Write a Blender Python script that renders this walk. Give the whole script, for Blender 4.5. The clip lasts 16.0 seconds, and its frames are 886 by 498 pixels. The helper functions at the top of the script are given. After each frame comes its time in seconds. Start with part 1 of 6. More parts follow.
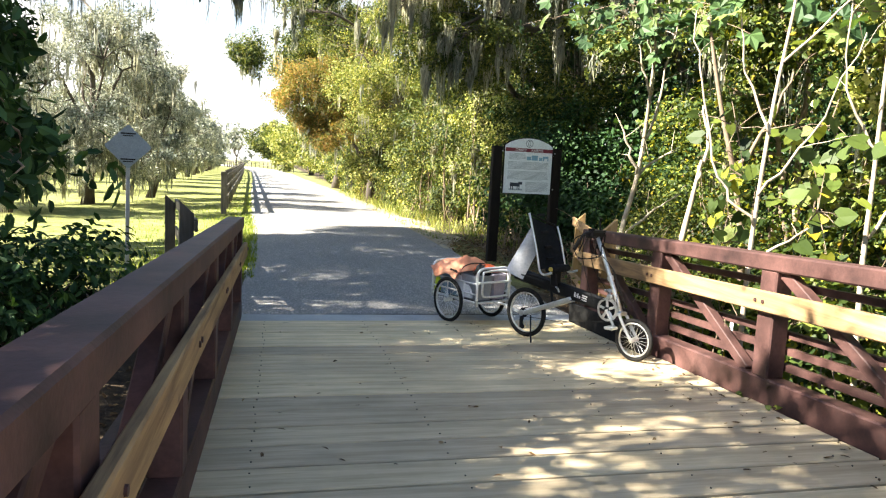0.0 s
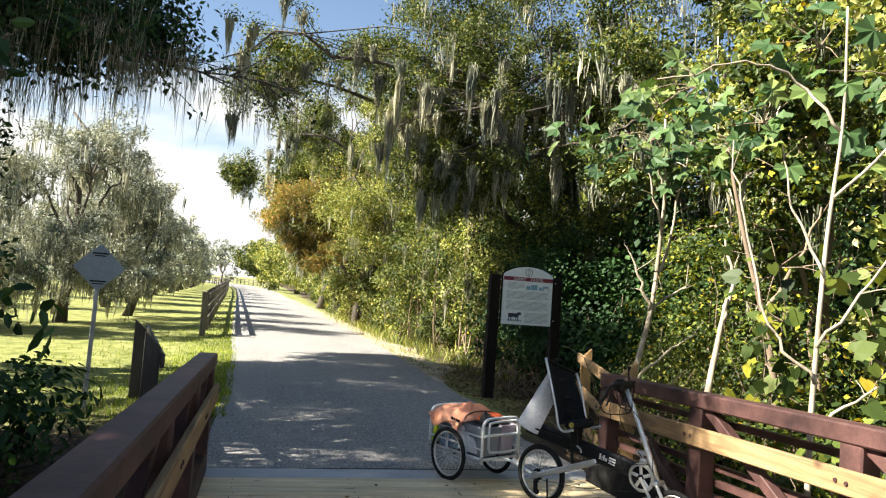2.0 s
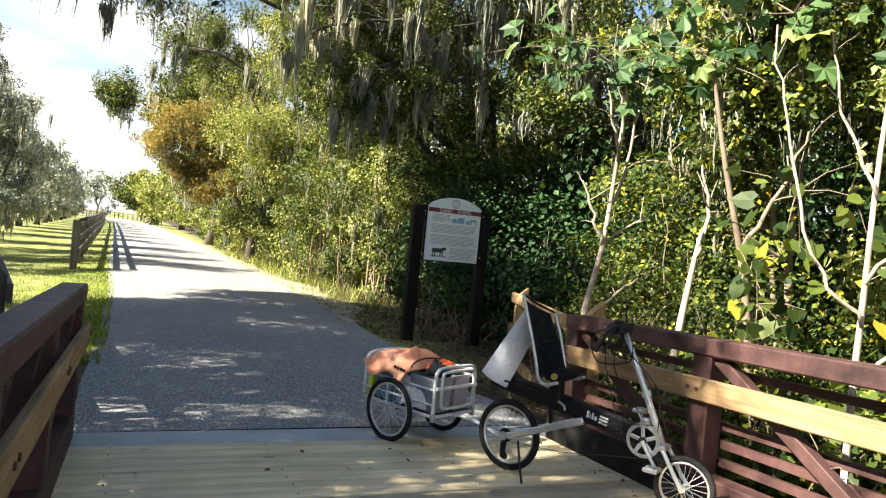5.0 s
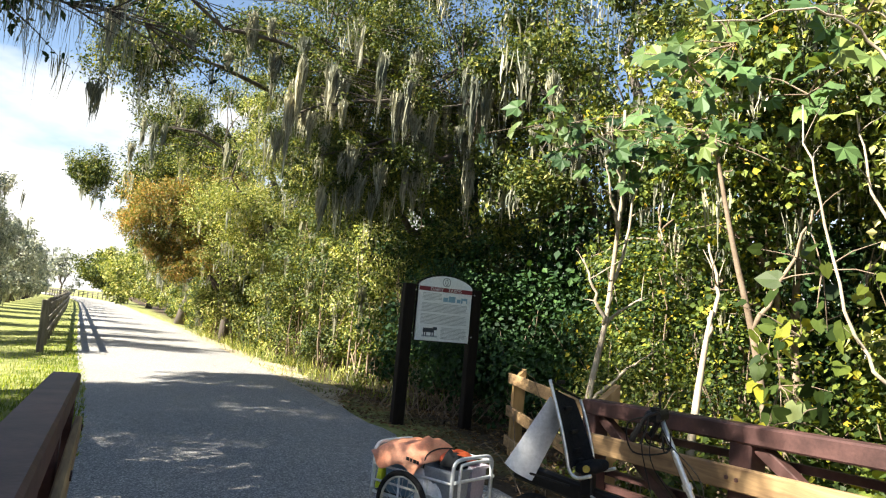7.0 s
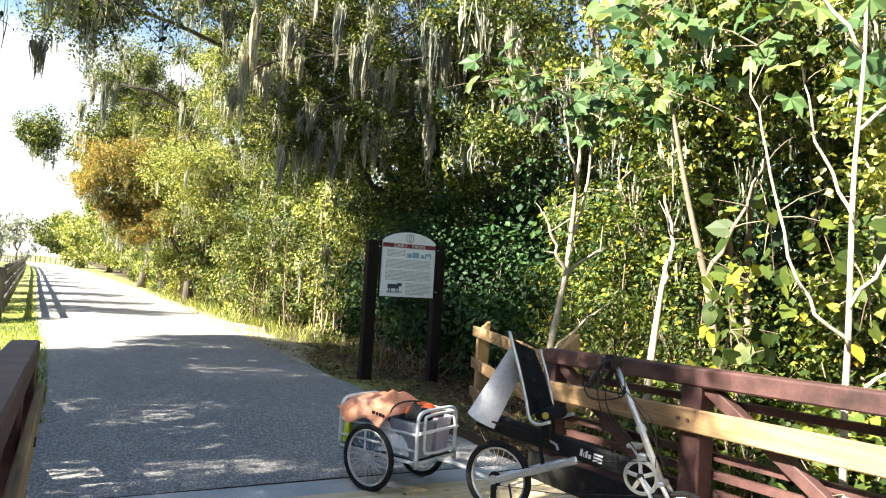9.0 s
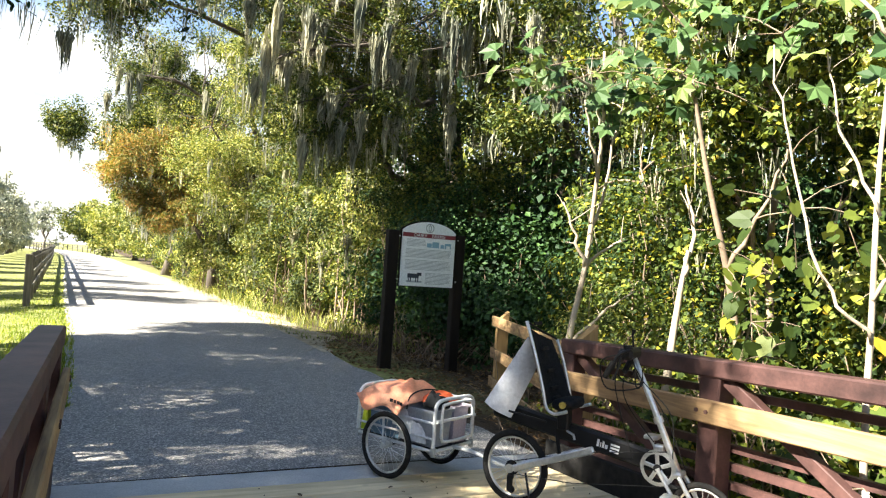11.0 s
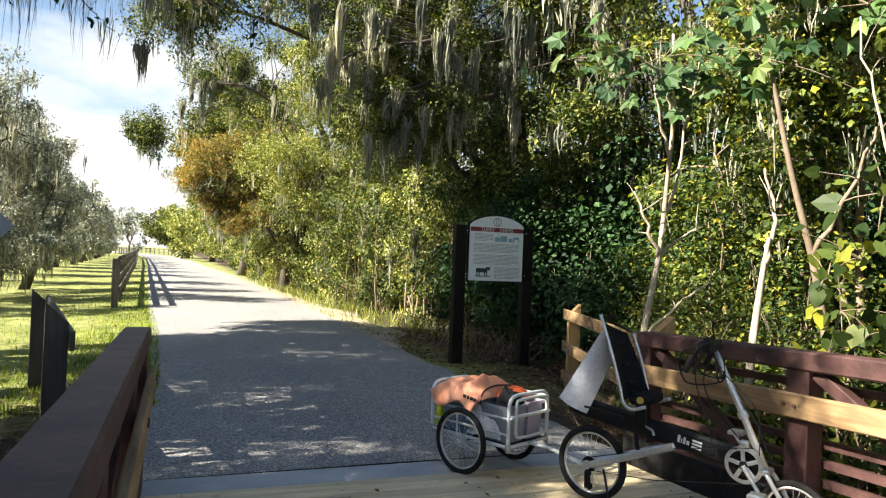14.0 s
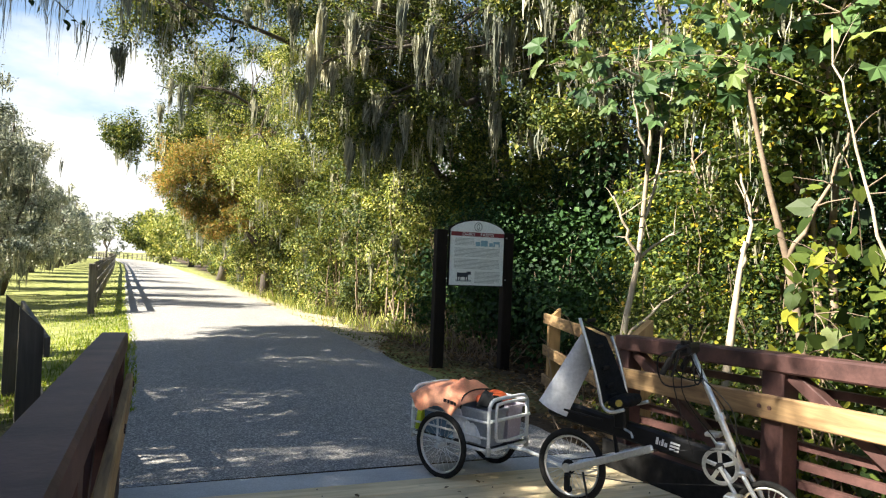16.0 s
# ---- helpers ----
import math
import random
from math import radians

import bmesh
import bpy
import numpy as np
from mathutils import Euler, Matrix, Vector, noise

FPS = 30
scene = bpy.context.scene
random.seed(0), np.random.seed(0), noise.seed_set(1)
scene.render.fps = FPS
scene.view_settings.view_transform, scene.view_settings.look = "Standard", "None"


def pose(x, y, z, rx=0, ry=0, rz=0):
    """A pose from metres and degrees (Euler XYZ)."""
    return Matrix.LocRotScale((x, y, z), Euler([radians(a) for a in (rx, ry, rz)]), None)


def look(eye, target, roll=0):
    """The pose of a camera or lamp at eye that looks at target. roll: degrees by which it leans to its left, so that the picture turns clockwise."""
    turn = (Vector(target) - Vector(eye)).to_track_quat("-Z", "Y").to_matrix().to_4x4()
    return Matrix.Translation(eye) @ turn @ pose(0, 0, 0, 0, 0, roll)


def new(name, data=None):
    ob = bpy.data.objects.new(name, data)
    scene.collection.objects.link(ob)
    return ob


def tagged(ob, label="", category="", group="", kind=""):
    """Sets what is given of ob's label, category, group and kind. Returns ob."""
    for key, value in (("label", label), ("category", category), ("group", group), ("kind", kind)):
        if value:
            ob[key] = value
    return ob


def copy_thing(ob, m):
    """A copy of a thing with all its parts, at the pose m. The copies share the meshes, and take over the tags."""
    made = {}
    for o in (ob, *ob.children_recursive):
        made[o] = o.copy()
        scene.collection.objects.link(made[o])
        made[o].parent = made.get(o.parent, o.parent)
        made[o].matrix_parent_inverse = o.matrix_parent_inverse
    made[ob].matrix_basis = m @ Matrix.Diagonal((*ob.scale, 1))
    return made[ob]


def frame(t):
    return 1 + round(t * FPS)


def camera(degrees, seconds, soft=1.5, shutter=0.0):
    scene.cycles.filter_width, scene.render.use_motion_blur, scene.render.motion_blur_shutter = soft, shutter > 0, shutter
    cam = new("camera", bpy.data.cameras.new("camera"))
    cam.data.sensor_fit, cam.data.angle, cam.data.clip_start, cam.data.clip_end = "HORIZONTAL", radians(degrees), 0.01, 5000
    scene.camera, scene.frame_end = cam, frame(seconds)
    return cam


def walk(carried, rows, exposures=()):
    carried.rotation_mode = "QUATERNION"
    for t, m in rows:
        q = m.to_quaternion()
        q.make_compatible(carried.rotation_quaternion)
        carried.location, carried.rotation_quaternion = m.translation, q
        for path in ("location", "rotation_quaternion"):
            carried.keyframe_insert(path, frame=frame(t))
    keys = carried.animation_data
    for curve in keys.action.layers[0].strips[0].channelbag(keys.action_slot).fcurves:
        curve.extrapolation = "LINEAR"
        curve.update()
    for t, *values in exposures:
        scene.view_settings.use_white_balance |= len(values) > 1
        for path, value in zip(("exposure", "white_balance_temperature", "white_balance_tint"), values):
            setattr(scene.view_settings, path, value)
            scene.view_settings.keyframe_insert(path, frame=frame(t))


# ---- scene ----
cam = camera(64.8, 16.0, soft=1.2)
PATH = [
    (0, (0.378, 0.113, 1.683), (0.839, 2.046, 1.457), 2.9),
    (0.5, (0.316, 0.365, 1.736), (0.826, 2.29, 1.551), 0.8),
    (1, (0.367, 0.63, 1.828), (0.879, 2.559, 1.704), 2.7),
    (1.5, (0.397, 0.736, 1.844), (0.797, 2.694, 1.935), 3.5),
    (2, (0.394, 0.957, 1.802), (0.878, 2.894, 1.923), 4.2),
    (2.5, (0.286, 1.214, 1.735), (0.786, 3.15, 1.774), 2.8),
    (3, (0.241, 1.433, 1.72), (0.71, 3.375, 1.626), 3.3),
    (3.5, (0.241, 1.61, 1.71), (0.683, 3.559, 1.647), 3.6),
    (4, (0.343, 2.037, 1.585), (0.85, 3.971, 1.568), 2.5),
    (4.2, (0.372, 2.123, 1.558), (1.077, 3.994, 1.516), 2.9),
    (6.3, (0.262, 2.558, 1.693), (1.024, 4.408, 1.698), 8.1),
    (6.5, (0.237, 2.56, 1.668), (0.976, 4.418, 1.665), 9.0),
    (7, (0.131, 2.69, 1.611), (0.971, 4.494, 1.819), 5.2),
    (7.5, (0.137, 2.692, 1.593), (1.042, 4.468, 1.749), 5.8),
    (8, (0.143, 2.624, 1.625), (1.054, 4.393, 1.82), 4.2),
    (8.5, (0.191, 2.576, 1.625), (1.167, 4.321, 1.652), 2.3),
    (9, (0.147, 2.628, 1.623), (1.087, 4.391, 1.71), 3.5),
    (9.2, (0.151, 2.64, 1.62), (1.037, 4.431, 1.698), 3.6),
    (11.3, (0.163, 2.606, 1.617), (1.052, 4.397, 1.66), 4.0),
    (11.5, (0.169, 2.625, 1.609), (1.011, 4.439, 1.619), 3.0),
    (12, (0.155, 2.653, 1.621), (1.008, 4.462, 1.657), 3.6),
    (12.5, (0.114, 2.705, 1.616), (0.798, 4.579, 1.749), 4.5),
    (13, (0.16, 2.609, 1.628), (0.856, 4.478, 1.782), 4.2),
    (13.5, (0.155, 2.614, 1.606), (0.86, 4.484, 1.688), 3.2),
    (14, (0.158, 2.64, 1.626), (0.872, 4.508, 1.654), 2.4),
    (14.5, (0.146, 2.647, 1.625), (0.886, 4.504, 1.664), 3.4),
    (15, (0.162, 2.62, 1.641), (0.89, 4.482, 1.668), 2.3),
    (15.5, (0.159, 2.634, 1.639), (0.934, 4.477, 1.68), 2.7),
    (16, (0.163, 2.629, 1.622), (0.926, 4.477, 1.666), 2.3),
]
walk(cam, [(t, look(eye, target, roll)) for t, eye, target, roll in PATH], exposures=[(0, 2.66), (0.8, 2.39), (1.5, 2.04), (2, 2.03), (3.5, 2.17), (6.5, 2.22), (7, 2.17), (7.5, 2.32), (9, 2.69), (11.5, 2.51), (12.5, 2.35), (13.5, 2.01), (14, 2.05), (16, 2.13)])

# ---- light ----
SUN_ELEV, SUN_AZ = 39.0, 182.0          # degrees; azimuth counted from +x towards +y
world = bpy.data.worlds.new("sky_world")
scene.world = world
world.use_nodes = True
wn, wl = world.node_tree.nodes, world.node_tree.links
wn.clear()
w_out = wn.new("ShaderNodeOutputWorld")
w_bg = wn.new("ShaderNodeBackground")
w_sky = wn.new("ShaderNodeTexSky")
w_sky.sky_type = 'NISHITA'
w_sky.sun_disc = False
w_sky.sun_elevation = math.radians(SUN_ELEV)
w_sky.sun_rotation = math.radians(90.0 - SUN_AZ)
w_sky.air_density, w_sky.dust_density, w_sky.ozone_density = 1.0, 0.7, 1.0
w_bg.inputs["Strength"].default_value = 0.05
# thin bright clouds
w_co = wn.new("ShaderNodeTexCoord")
w_map = wn.new("ShaderNodeMapping")
w_map.inputs["Scale"].default_value = (1.6, 1.6, 4.5)
w_noise = wn.new("ShaderNodeTexNoise")
w_noise.inputs["Scale"].default_value = 1.5
w_noise.inputs["Detail"].default_value = 7.0
w_noise.inputs["Roughness"].default_value = 0.55
w_ramp = wn.new("ShaderNodeValToRGB")
w_ramp.color_ramp.elements[0].position = 0.44
w_ramp.color_ramp.elements[1].position = 0.64
w_mix = wn.new("ShaderNodeMix")
w_mix.data_type = 'RGBA'
w_mix.inputs["B"].default_value = (6.3, 6.2, 5.9, 1)
wl.new(w_co.outputs["Generated"], w_map.inputs["Vector"])
wl.new(w_map.outputs["Vector"], w_noise.inputs["Vector"])
w_sep = wn.new("ShaderNodeSeparateXYZ")
w_low = wn.new("ShaderNodeMath")
w_low.operation = 'MULTIPLY_ADD'            # more cloud towards the horizon
w_low.inputs[1].default_value, w_low.inputs[2].default_value = -1.7, 0.36
w_add = wn.new("ShaderNodeMath")
w_add.operation = 'ADD'
wl.new(w_co.outputs["Generated"], w_sep.inputs["Vector"])
wl.new(w_sep.outputs["Z"], w_low.inputs[0])
wl.new(w_low.outputs[0], w_add.inputs[0])
wl.new(w_noise.outputs["Fac"], w_add.inputs[1])
wl.new(w_add.outputs[0], w_ramp.inputs["Fac"])
wl.new(w_ramp.outputs["Color"], w_mix.inputs["Factor"])
wl.new(w_sky.outputs["Color"], w_mix.inputs["A"])
wl.new(w_mix.outputs["Result"], w_bg.inputs["Color"])
wl.new(w_bg.outputs["Background"], w_out.inputs["Surface"])

sun_data = bpy.data.lights.new("sun", 'SUN')
sun_data.energy, sun_data.angle, sun_data.color = 5.0, math.radians(0.53), (1.0, 0.945, 0.82)
sun = new("sun", sun_data)
sd = Vector((math.cos(math.radians(SUN_AZ)) * math.cos(math.radians(SUN_ELEV)),
             math.sin(math.radians(SUN_AZ)) * math.cos(math.radians(SUN_ELEV)), math.sin(math.radians(SUN_ELEV))))
sun.matrix_world = look(sd * 60, (0, 0, 0))

# ---- materials ----
def ramp_node(nt, stops):
    r = nt.nodes.new("ShaderNodeValToRGB")
    els = r.color_ramp.elements
    while len(els) < len(stops):
        els.new(0.5)
    for e, (p, c) in zip(els, stops):
        e.position, e.color = p, (*c, 1)
    return r


def base_mat(name, rough=0.7, metal=0.0, spec=0.5):
    m = bpy.data.materials.new(name)
    m.use_nodes = True
    b = m.node_tree.nodes["Principled BSDF"]
    b.inputs["Roughness"].default_value = rough
    b.inputs["Metallic"].default_value = metal
    b.inputs["Specular IOR Level"].default_value = spec
    return m, m.node_tree, b


def noise_fac(nt, scale, detail=4.0, stretch=(1, 1, 1), rough=0.6, distortion=0.0, world_space=False):
    if world_space:
        g = nt.nodes.new("ShaderNodeNewGeometry")
        src = g.outputs["Position"]
    else:
        g = nt.nodes.new("ShaderNodeTexCoord")
        src = g.outputs["Object"]
    mp = nt.nodes.new("ShaderNodeMapping")
    mp.inputs["Scale"].default_value = stretch
    n = nt.nodes.new("ShaderNodeTexNoise")
    n.inputs["Scale"].default_value = scale
    n.inputs["Detail"].default_value = detail
    n.inputs["Roughness"].default_value = rough
    n.inputs["Distortion"].default_value = distortion
    nt.links.new(src, mp.inputs["Vector"])
    nt.links.new(mp.outputs["Vector"], n.inputs["Vector"])
    return n.outputs["Fac"]


def mix_col(nt, fac, a, b, blend='MIX'):
    m = nt.nodes.new("ShaderNodeMix")
    m.data_type, m.blend_type = 'RGBA', blend
    for sock, v in (("Factor", fac), ("A", a), ("B", b)):
        if isinstance(v, (int, float)):
            m.inputs[sock].default_value = v
        elif isinstance(v, tuple):
            m.inputs[sock].default_value = (*v, 1)
        else:
            nt.links.new(v, m.inputs[sock])
    return m.outputs["Result"]


def ramp(nt, fac, stops):
    r = ramp_node(nt, stops)
    nt.links.new(fac, r.inputs["Fac"])
    return r.outputs["Color"]


def bump(nt, b, fac, strength=0.4, dist=0.01):
    n = nt.nodes.new("ShaderNodeBump")
    n.inputs["Strength"].default_value = strength
    n.inputs["Distance"].default_value = dist
    nt.links.new(fac, n.inputs["Height"])
    nt.links.new(n.outputs["Normal"], b.inputs["Normal"])


def random_obj(nt):
    return nt.nodes.new("ShaderNodeObjectInfo").outputs["Random"]


def surface(name, c1, c2, scale=8.0, rough=0.7, metal=0.0, bump_s=0.3, bump_d=0.004, fine=60.0, stretch=(1, 1, 1), spec=0.5, vary=0.0):
    """Two-scale mottled surface."""
    m, nt, b = base_mat(name, rough, metal, spec)
    big = noise_fac(nt, scale, 5, stretch)
    small = noise_fac(nt, fine, 3, stretch)
    col = ramp(nt, big, [(0.3, c1), (0.72, c2)])
    grain = ramp(nt, small, [(0.25, (0.72, 0.72, 0.72)), (0.75, (1.12, 1.12, 1.12))])
    col = mix_col(nt, 0.8, col, grain, 'MULTIPLY')
    if vary:
        col = mix_col(nt, 1.0, col, ramp(nt, random_obj(nt), [(0.0, (1 - vary,) * 3), (1.0, (1 + vary,) * 3)]), 'MULTIPLY')
    nt.links.new(col, b.inputs["Base Color"])
    bump(nt, b, small, bump_s, bump_d)
    return m


def wood_mat(name, dark, light, stretch, vary=0.2, knots=True, rough=0.75):
    """Grain along the axis with the small stretch value."""
    m, nt, b = base_mat(name, rough)
    grain = noise_fac(nt, 14.0, 6, stretch, 0.62, 0.6)
    broad = noise_fac(nt, 2.4, 3, stretch)
    stain = noise_fac(nt, 1.4, 4, (1, 1, 1), 0.6, 0.0, True)
    col = ramp(nt, grain, [(0.28, dark), (0.52, tuple((a + c) / 2 for a, c in zip(dark, light))), (0.75, light)])
    col = mix_col(nt, 0.6, col, ramp(nt, broad, [(0.3, (0.66, 0.63, 0.59)), (0.7, (1.15, 1.15, 1.13))]), 'MULTIPLY')
    col = mix_col(nt, 0.7, col, ramp(nt, stain, [(0.35, (0.76, 0.75, 0.71)), (0.62, (1.10, 1.08, 1.04))]), 'MULTIPLY')
    col = mix_col(nt, 1.0, col, ramp(nt, random_obj(nt), [(0.0, (1 - vary, 1 - vary, 1 - vary * 0.8)), (1.0, (1 + vary, 1 + vary, 1 + vary * 0.9))]), 'MULTIPLY')
    if knots:
        v = nt.nodes.new("ShaderNodeTexVoronoi")
        co = nt.nodes.new("ShaderNodeTexCoord")
        mp = nt.nodes.new("ShaderNodeMapping")
        mp.inputs["Scale"].default_value = tuple(0.6 if s < 0.5 else 0.9 for s in stretch)
        ob = nt.nodes.new("ShaderNodeObjectInfo")
        nt.links.new(co.outputs["Object"], mp.inputs["Vector"])
        nt.links.new(ob.outputs["Location"], mp.inputs["Location"])
        nt.links.new(mp.outputs["Vector"], v.inputs["Vector"])
        v.inputs["Scale"].default_value = 3.2
        col = mix_col(nt, ramp(nt, v.outputs["Distance"], [(0.05, (0.75, 0.75, 0.75)), (0.1, (0, 0, 0))]), col, tuple(d * 0.5 for d in dark))
    nt.links.new(col, b.inputs["Base Color"])
    bump(nt, b, grain, 0.35, 0.004)
    return m


def leaf_mat(name, stops, trans=0.22, rough=0.5, tint=(1.5, 1.45, 0.6)):
    """Leaves: colour differs from leaf to leaf, light shines through."""
    m, nt, b = base_mat(name, rough, 0.0, 0.2)
    isl = nt.nodes.new("ShaderNodeNewGeometry").outputs["Random Per Island"]
    col = ramp(nt, isl, stops)
    # lit clumps and shaded gaps painted in as warm bright and bluish dark patches
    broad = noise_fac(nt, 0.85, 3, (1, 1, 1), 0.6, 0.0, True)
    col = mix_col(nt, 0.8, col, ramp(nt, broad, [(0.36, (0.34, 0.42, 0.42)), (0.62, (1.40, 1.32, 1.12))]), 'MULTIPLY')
    nt.links.new(col, b.inputs["Base Color"])
    tr = nt.nodes.new("ShaderNodeBsdfTranslucent")
    nt.links.new(mix_col(nt, 1.0, col, tint, 'MULTIPLY'), tr.inputs["Color"])
    mx = nt.nodes.new("ShaderNodeMixShader")
    mx.inputs["Fac"].default_value = trans
    nt.links.new(b.outputs["BSDF"], mx.inputs[1])
    nt.links.new(tr.outputs["BSDF"], mx.inputs[2])
    nt.links.new(mx.outputs["Shader"], nt.nodes["Material Output"].inputs["Surface"])
    return m


def plain(name, c, rough=0.5, metal=0.0, spec=0.5):
    return surface(name, tuple(v * 0.85 for v in c), tuple(min(1, v * 1.1) for v in c), 12.0, rough, metal, 0.08, 0.001, 90.0, spec=spec)


M = {}
M["plank"] = wood_mat("weathered_deck_wood", (0.50, 0.395, 0.235), (0.80, 0.66, 0.43), (0.12, 1.6, 1.6), 0.28)
M["rub"] = wood_mat("golden_pine", (0.13, 0.070, 0.034), (0.47, 0.31, 0.15), (1.6, 0.10, 1.6), 0.12)
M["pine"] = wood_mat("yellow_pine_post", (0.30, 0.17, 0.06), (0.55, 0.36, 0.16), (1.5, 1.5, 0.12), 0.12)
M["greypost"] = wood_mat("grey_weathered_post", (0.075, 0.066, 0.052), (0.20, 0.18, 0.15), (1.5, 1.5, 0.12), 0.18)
# grey post wood again, darkened: the left fence's shade is in its colour
M["shadepost"] = wood_mat("weathered_post_shade_tone", (0.040, 0.036, 0.028), (0.11, 0.10, 0.082), (1.5, 1.5, 0.12), 0.15)
M["sand"] = surface("pale_sandy_verge", (0.24, 0.18, 0.10), (0.52, 0.45, 0.33), 2.2, 0.95, 0, 0.8, 0.02, 30.0)
M["steel"] = surface("rust_brown_painted_steel", (0.028, 0.014, 0.013), (0.125, 0.060, 0.052), 3.0, 0.6, 0.0, 0.4, 0.003, 45.0, vary=0.08, spec=0.3)
M["asphalt"] = None
M["concrete"] = surface("pale_concrete", (0.36, 0.36, 0.35), (0.52, 0.52, 0.50), 2.5, 0.85, 0, 0.3, 0.003, 80.0)
M["darkpost"] = surface("dark_brown_sign_post", (0.010, 0.008, 0.006), (0.022, 0.016, 0.012), 6.0, 0.8, 0, 0.3, 0.003, 60.0, stretch=(1, 1, 0.2), spec=0.15)
M["signwhite"] = surface("pale_sign_face", (0.84, 0.88, 0.86), (0.89, 0.92, 0.90), 3.0, 0.35, 0, 0.05, 0.001)
M["maroon"] = plain("maroon_band", (0.20, 0.02, 0.035), 0.4)
M["ink"] = plain("grey_print", (0.24, 0.28, 0.27), 0.5)
M["inkdark"] = plain("dark_print", (0.03, 0.04, 0.06), 0.5)
M["inkpale"] = plain("pale_print", (0.45, 0.5, 0.5), 0.5)
M["inkblue"] = plain("blue_print", (0.25, 0.45, 0.55), 0.5)
M["white"] = plain("white_letters", (0.8, 0.8, 0.78), 0.5)
M["alu"] = surface("dull_aluminium_back", (0.26, 0.32, 0.36), (0.36, 0.42, 0.46), 3.0, 0.5, 0.45, 0.05, 0.001)
M["galv"] = surface("galvanised_post", (0.38, 0.40, 0.41), (0.52, 0.54, 0.54), 6.0, 0.45, 0.6, 0.1, 0.001)
M["silver"] = surface("silver_tube", (0.62, 0.62, 0.60), (0.80, 0.80, 0.78), 8.0, 0.28, 0.75, 0.05, 0.001)
M["whitetube"] = surface("white_painted_tube", (0.62, 0.64, 0.64), (0.78, 0.79, 0.78), 8.0, 0.35, 0.1, 0.05, 0.001)
M["rubber"] = surface("black_rubber", (0.010, 0.010, 0.010), (0.026, 0.025, 0.024), 20.0, 0.85, 0, 0.4, 0.002, 120.0, spec=0.15)
M["black"] = surface("black_metal", (0.005, 0.005, 0.006), (0.012, 0.012, 0.013), 10.0, 0.55, 0.0, 0.1, 0.001, spec=0.25)
M["mesh"] = surface("black_seat_fabric", (0.006, 0.007, 0.008), (0.016, 0.017, 0.019), 30.0, 0.9, 0, 0.5, 0.003, 220.0, spec=0.15)
M["foam"] = surface("white_plastic_sheet", (0.62, 0.63, 0.66), (0.76, 0.77, 0.79), 3.0, 0.45, 0, 0.15, 0.002, 40.0)
M["bin"] = surface("grey_plastic", (0.27, 0.29, 0.32), (0.36, 0.38, 0.41), 3.0, 0.4, 0, 0.05, 0.001)
M["lilac"] = surface("lilac_plastic", (0.42, 0.37, 0.44), (0.53, 0.48, 0.54), 3.0, 0.4, 0, 0.05, 0.001)
M["blue"] = surface("steel_blue_box", (0.11, 0.20, 0.30), (0.18, 0.29, 0.40), 3.0, 0.45, 0, 0.05, 0.001)
M["orange"] = surface("orange_nylon", (0.80, 0.27, 0.13), (0.90, 0.44, 0.27), 4.0, 0.6, 0, 0.3, 0.004, 60.0)
M["orangered"] = surface("deep_orange_lining", (0.52, 0.07, 0.02), (0.66, 0.12, 0.03), 4.0, 0.6, 0, 0.3, 0.004, 60.0)
M["ochre"] = plain("ochre_badge", (0.42, 0.32, 0.06), 0.6)
M["yellow"] = plain("fluorescent_yellow", (0.62, 0.72, 0.03), 0.5)
M["bark"] = surface("grey_brown_bark", (0.05, 0.038, 0.028), (0.14, 0.115, 0.09), 3.0, 0.9, 0, 0.9, 0.03, 18.0, stretch=(1, 1, 0.25))
M["palebark"] = surface("pale_smooth_bark", (0.28, 0.22, 0.15), (0.56, 0.48, 0.36), 5.0, 0.8, 0, 0.5, 0.006, 40.0, stretch=(1, 1, 0.35))
M["twig"] = surface("dry_twig", (0.16, 0.11, 0.07), (0.30, 0.23, 0.16), 6.0, 0.9, 0, 0.4, 0.004, 40.0)
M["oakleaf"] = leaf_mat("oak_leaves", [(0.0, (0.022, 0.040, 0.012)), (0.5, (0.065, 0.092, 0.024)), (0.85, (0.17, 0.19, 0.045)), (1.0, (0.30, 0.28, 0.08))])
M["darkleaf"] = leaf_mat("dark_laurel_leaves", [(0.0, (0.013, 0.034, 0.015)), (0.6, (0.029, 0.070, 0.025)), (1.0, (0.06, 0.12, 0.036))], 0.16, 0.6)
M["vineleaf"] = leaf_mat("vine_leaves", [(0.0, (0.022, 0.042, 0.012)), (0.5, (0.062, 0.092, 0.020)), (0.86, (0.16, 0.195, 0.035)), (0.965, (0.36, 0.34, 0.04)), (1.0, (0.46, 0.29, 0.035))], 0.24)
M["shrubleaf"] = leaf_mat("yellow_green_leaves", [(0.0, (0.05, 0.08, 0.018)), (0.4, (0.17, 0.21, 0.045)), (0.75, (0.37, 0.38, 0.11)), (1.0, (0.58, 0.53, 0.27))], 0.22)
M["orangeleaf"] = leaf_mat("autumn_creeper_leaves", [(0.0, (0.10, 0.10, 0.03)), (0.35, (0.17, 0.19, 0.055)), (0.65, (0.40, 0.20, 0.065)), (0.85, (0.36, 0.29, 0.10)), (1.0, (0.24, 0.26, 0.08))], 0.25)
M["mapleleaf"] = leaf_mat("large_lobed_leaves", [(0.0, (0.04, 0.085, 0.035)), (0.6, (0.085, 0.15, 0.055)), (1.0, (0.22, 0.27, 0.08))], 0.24)
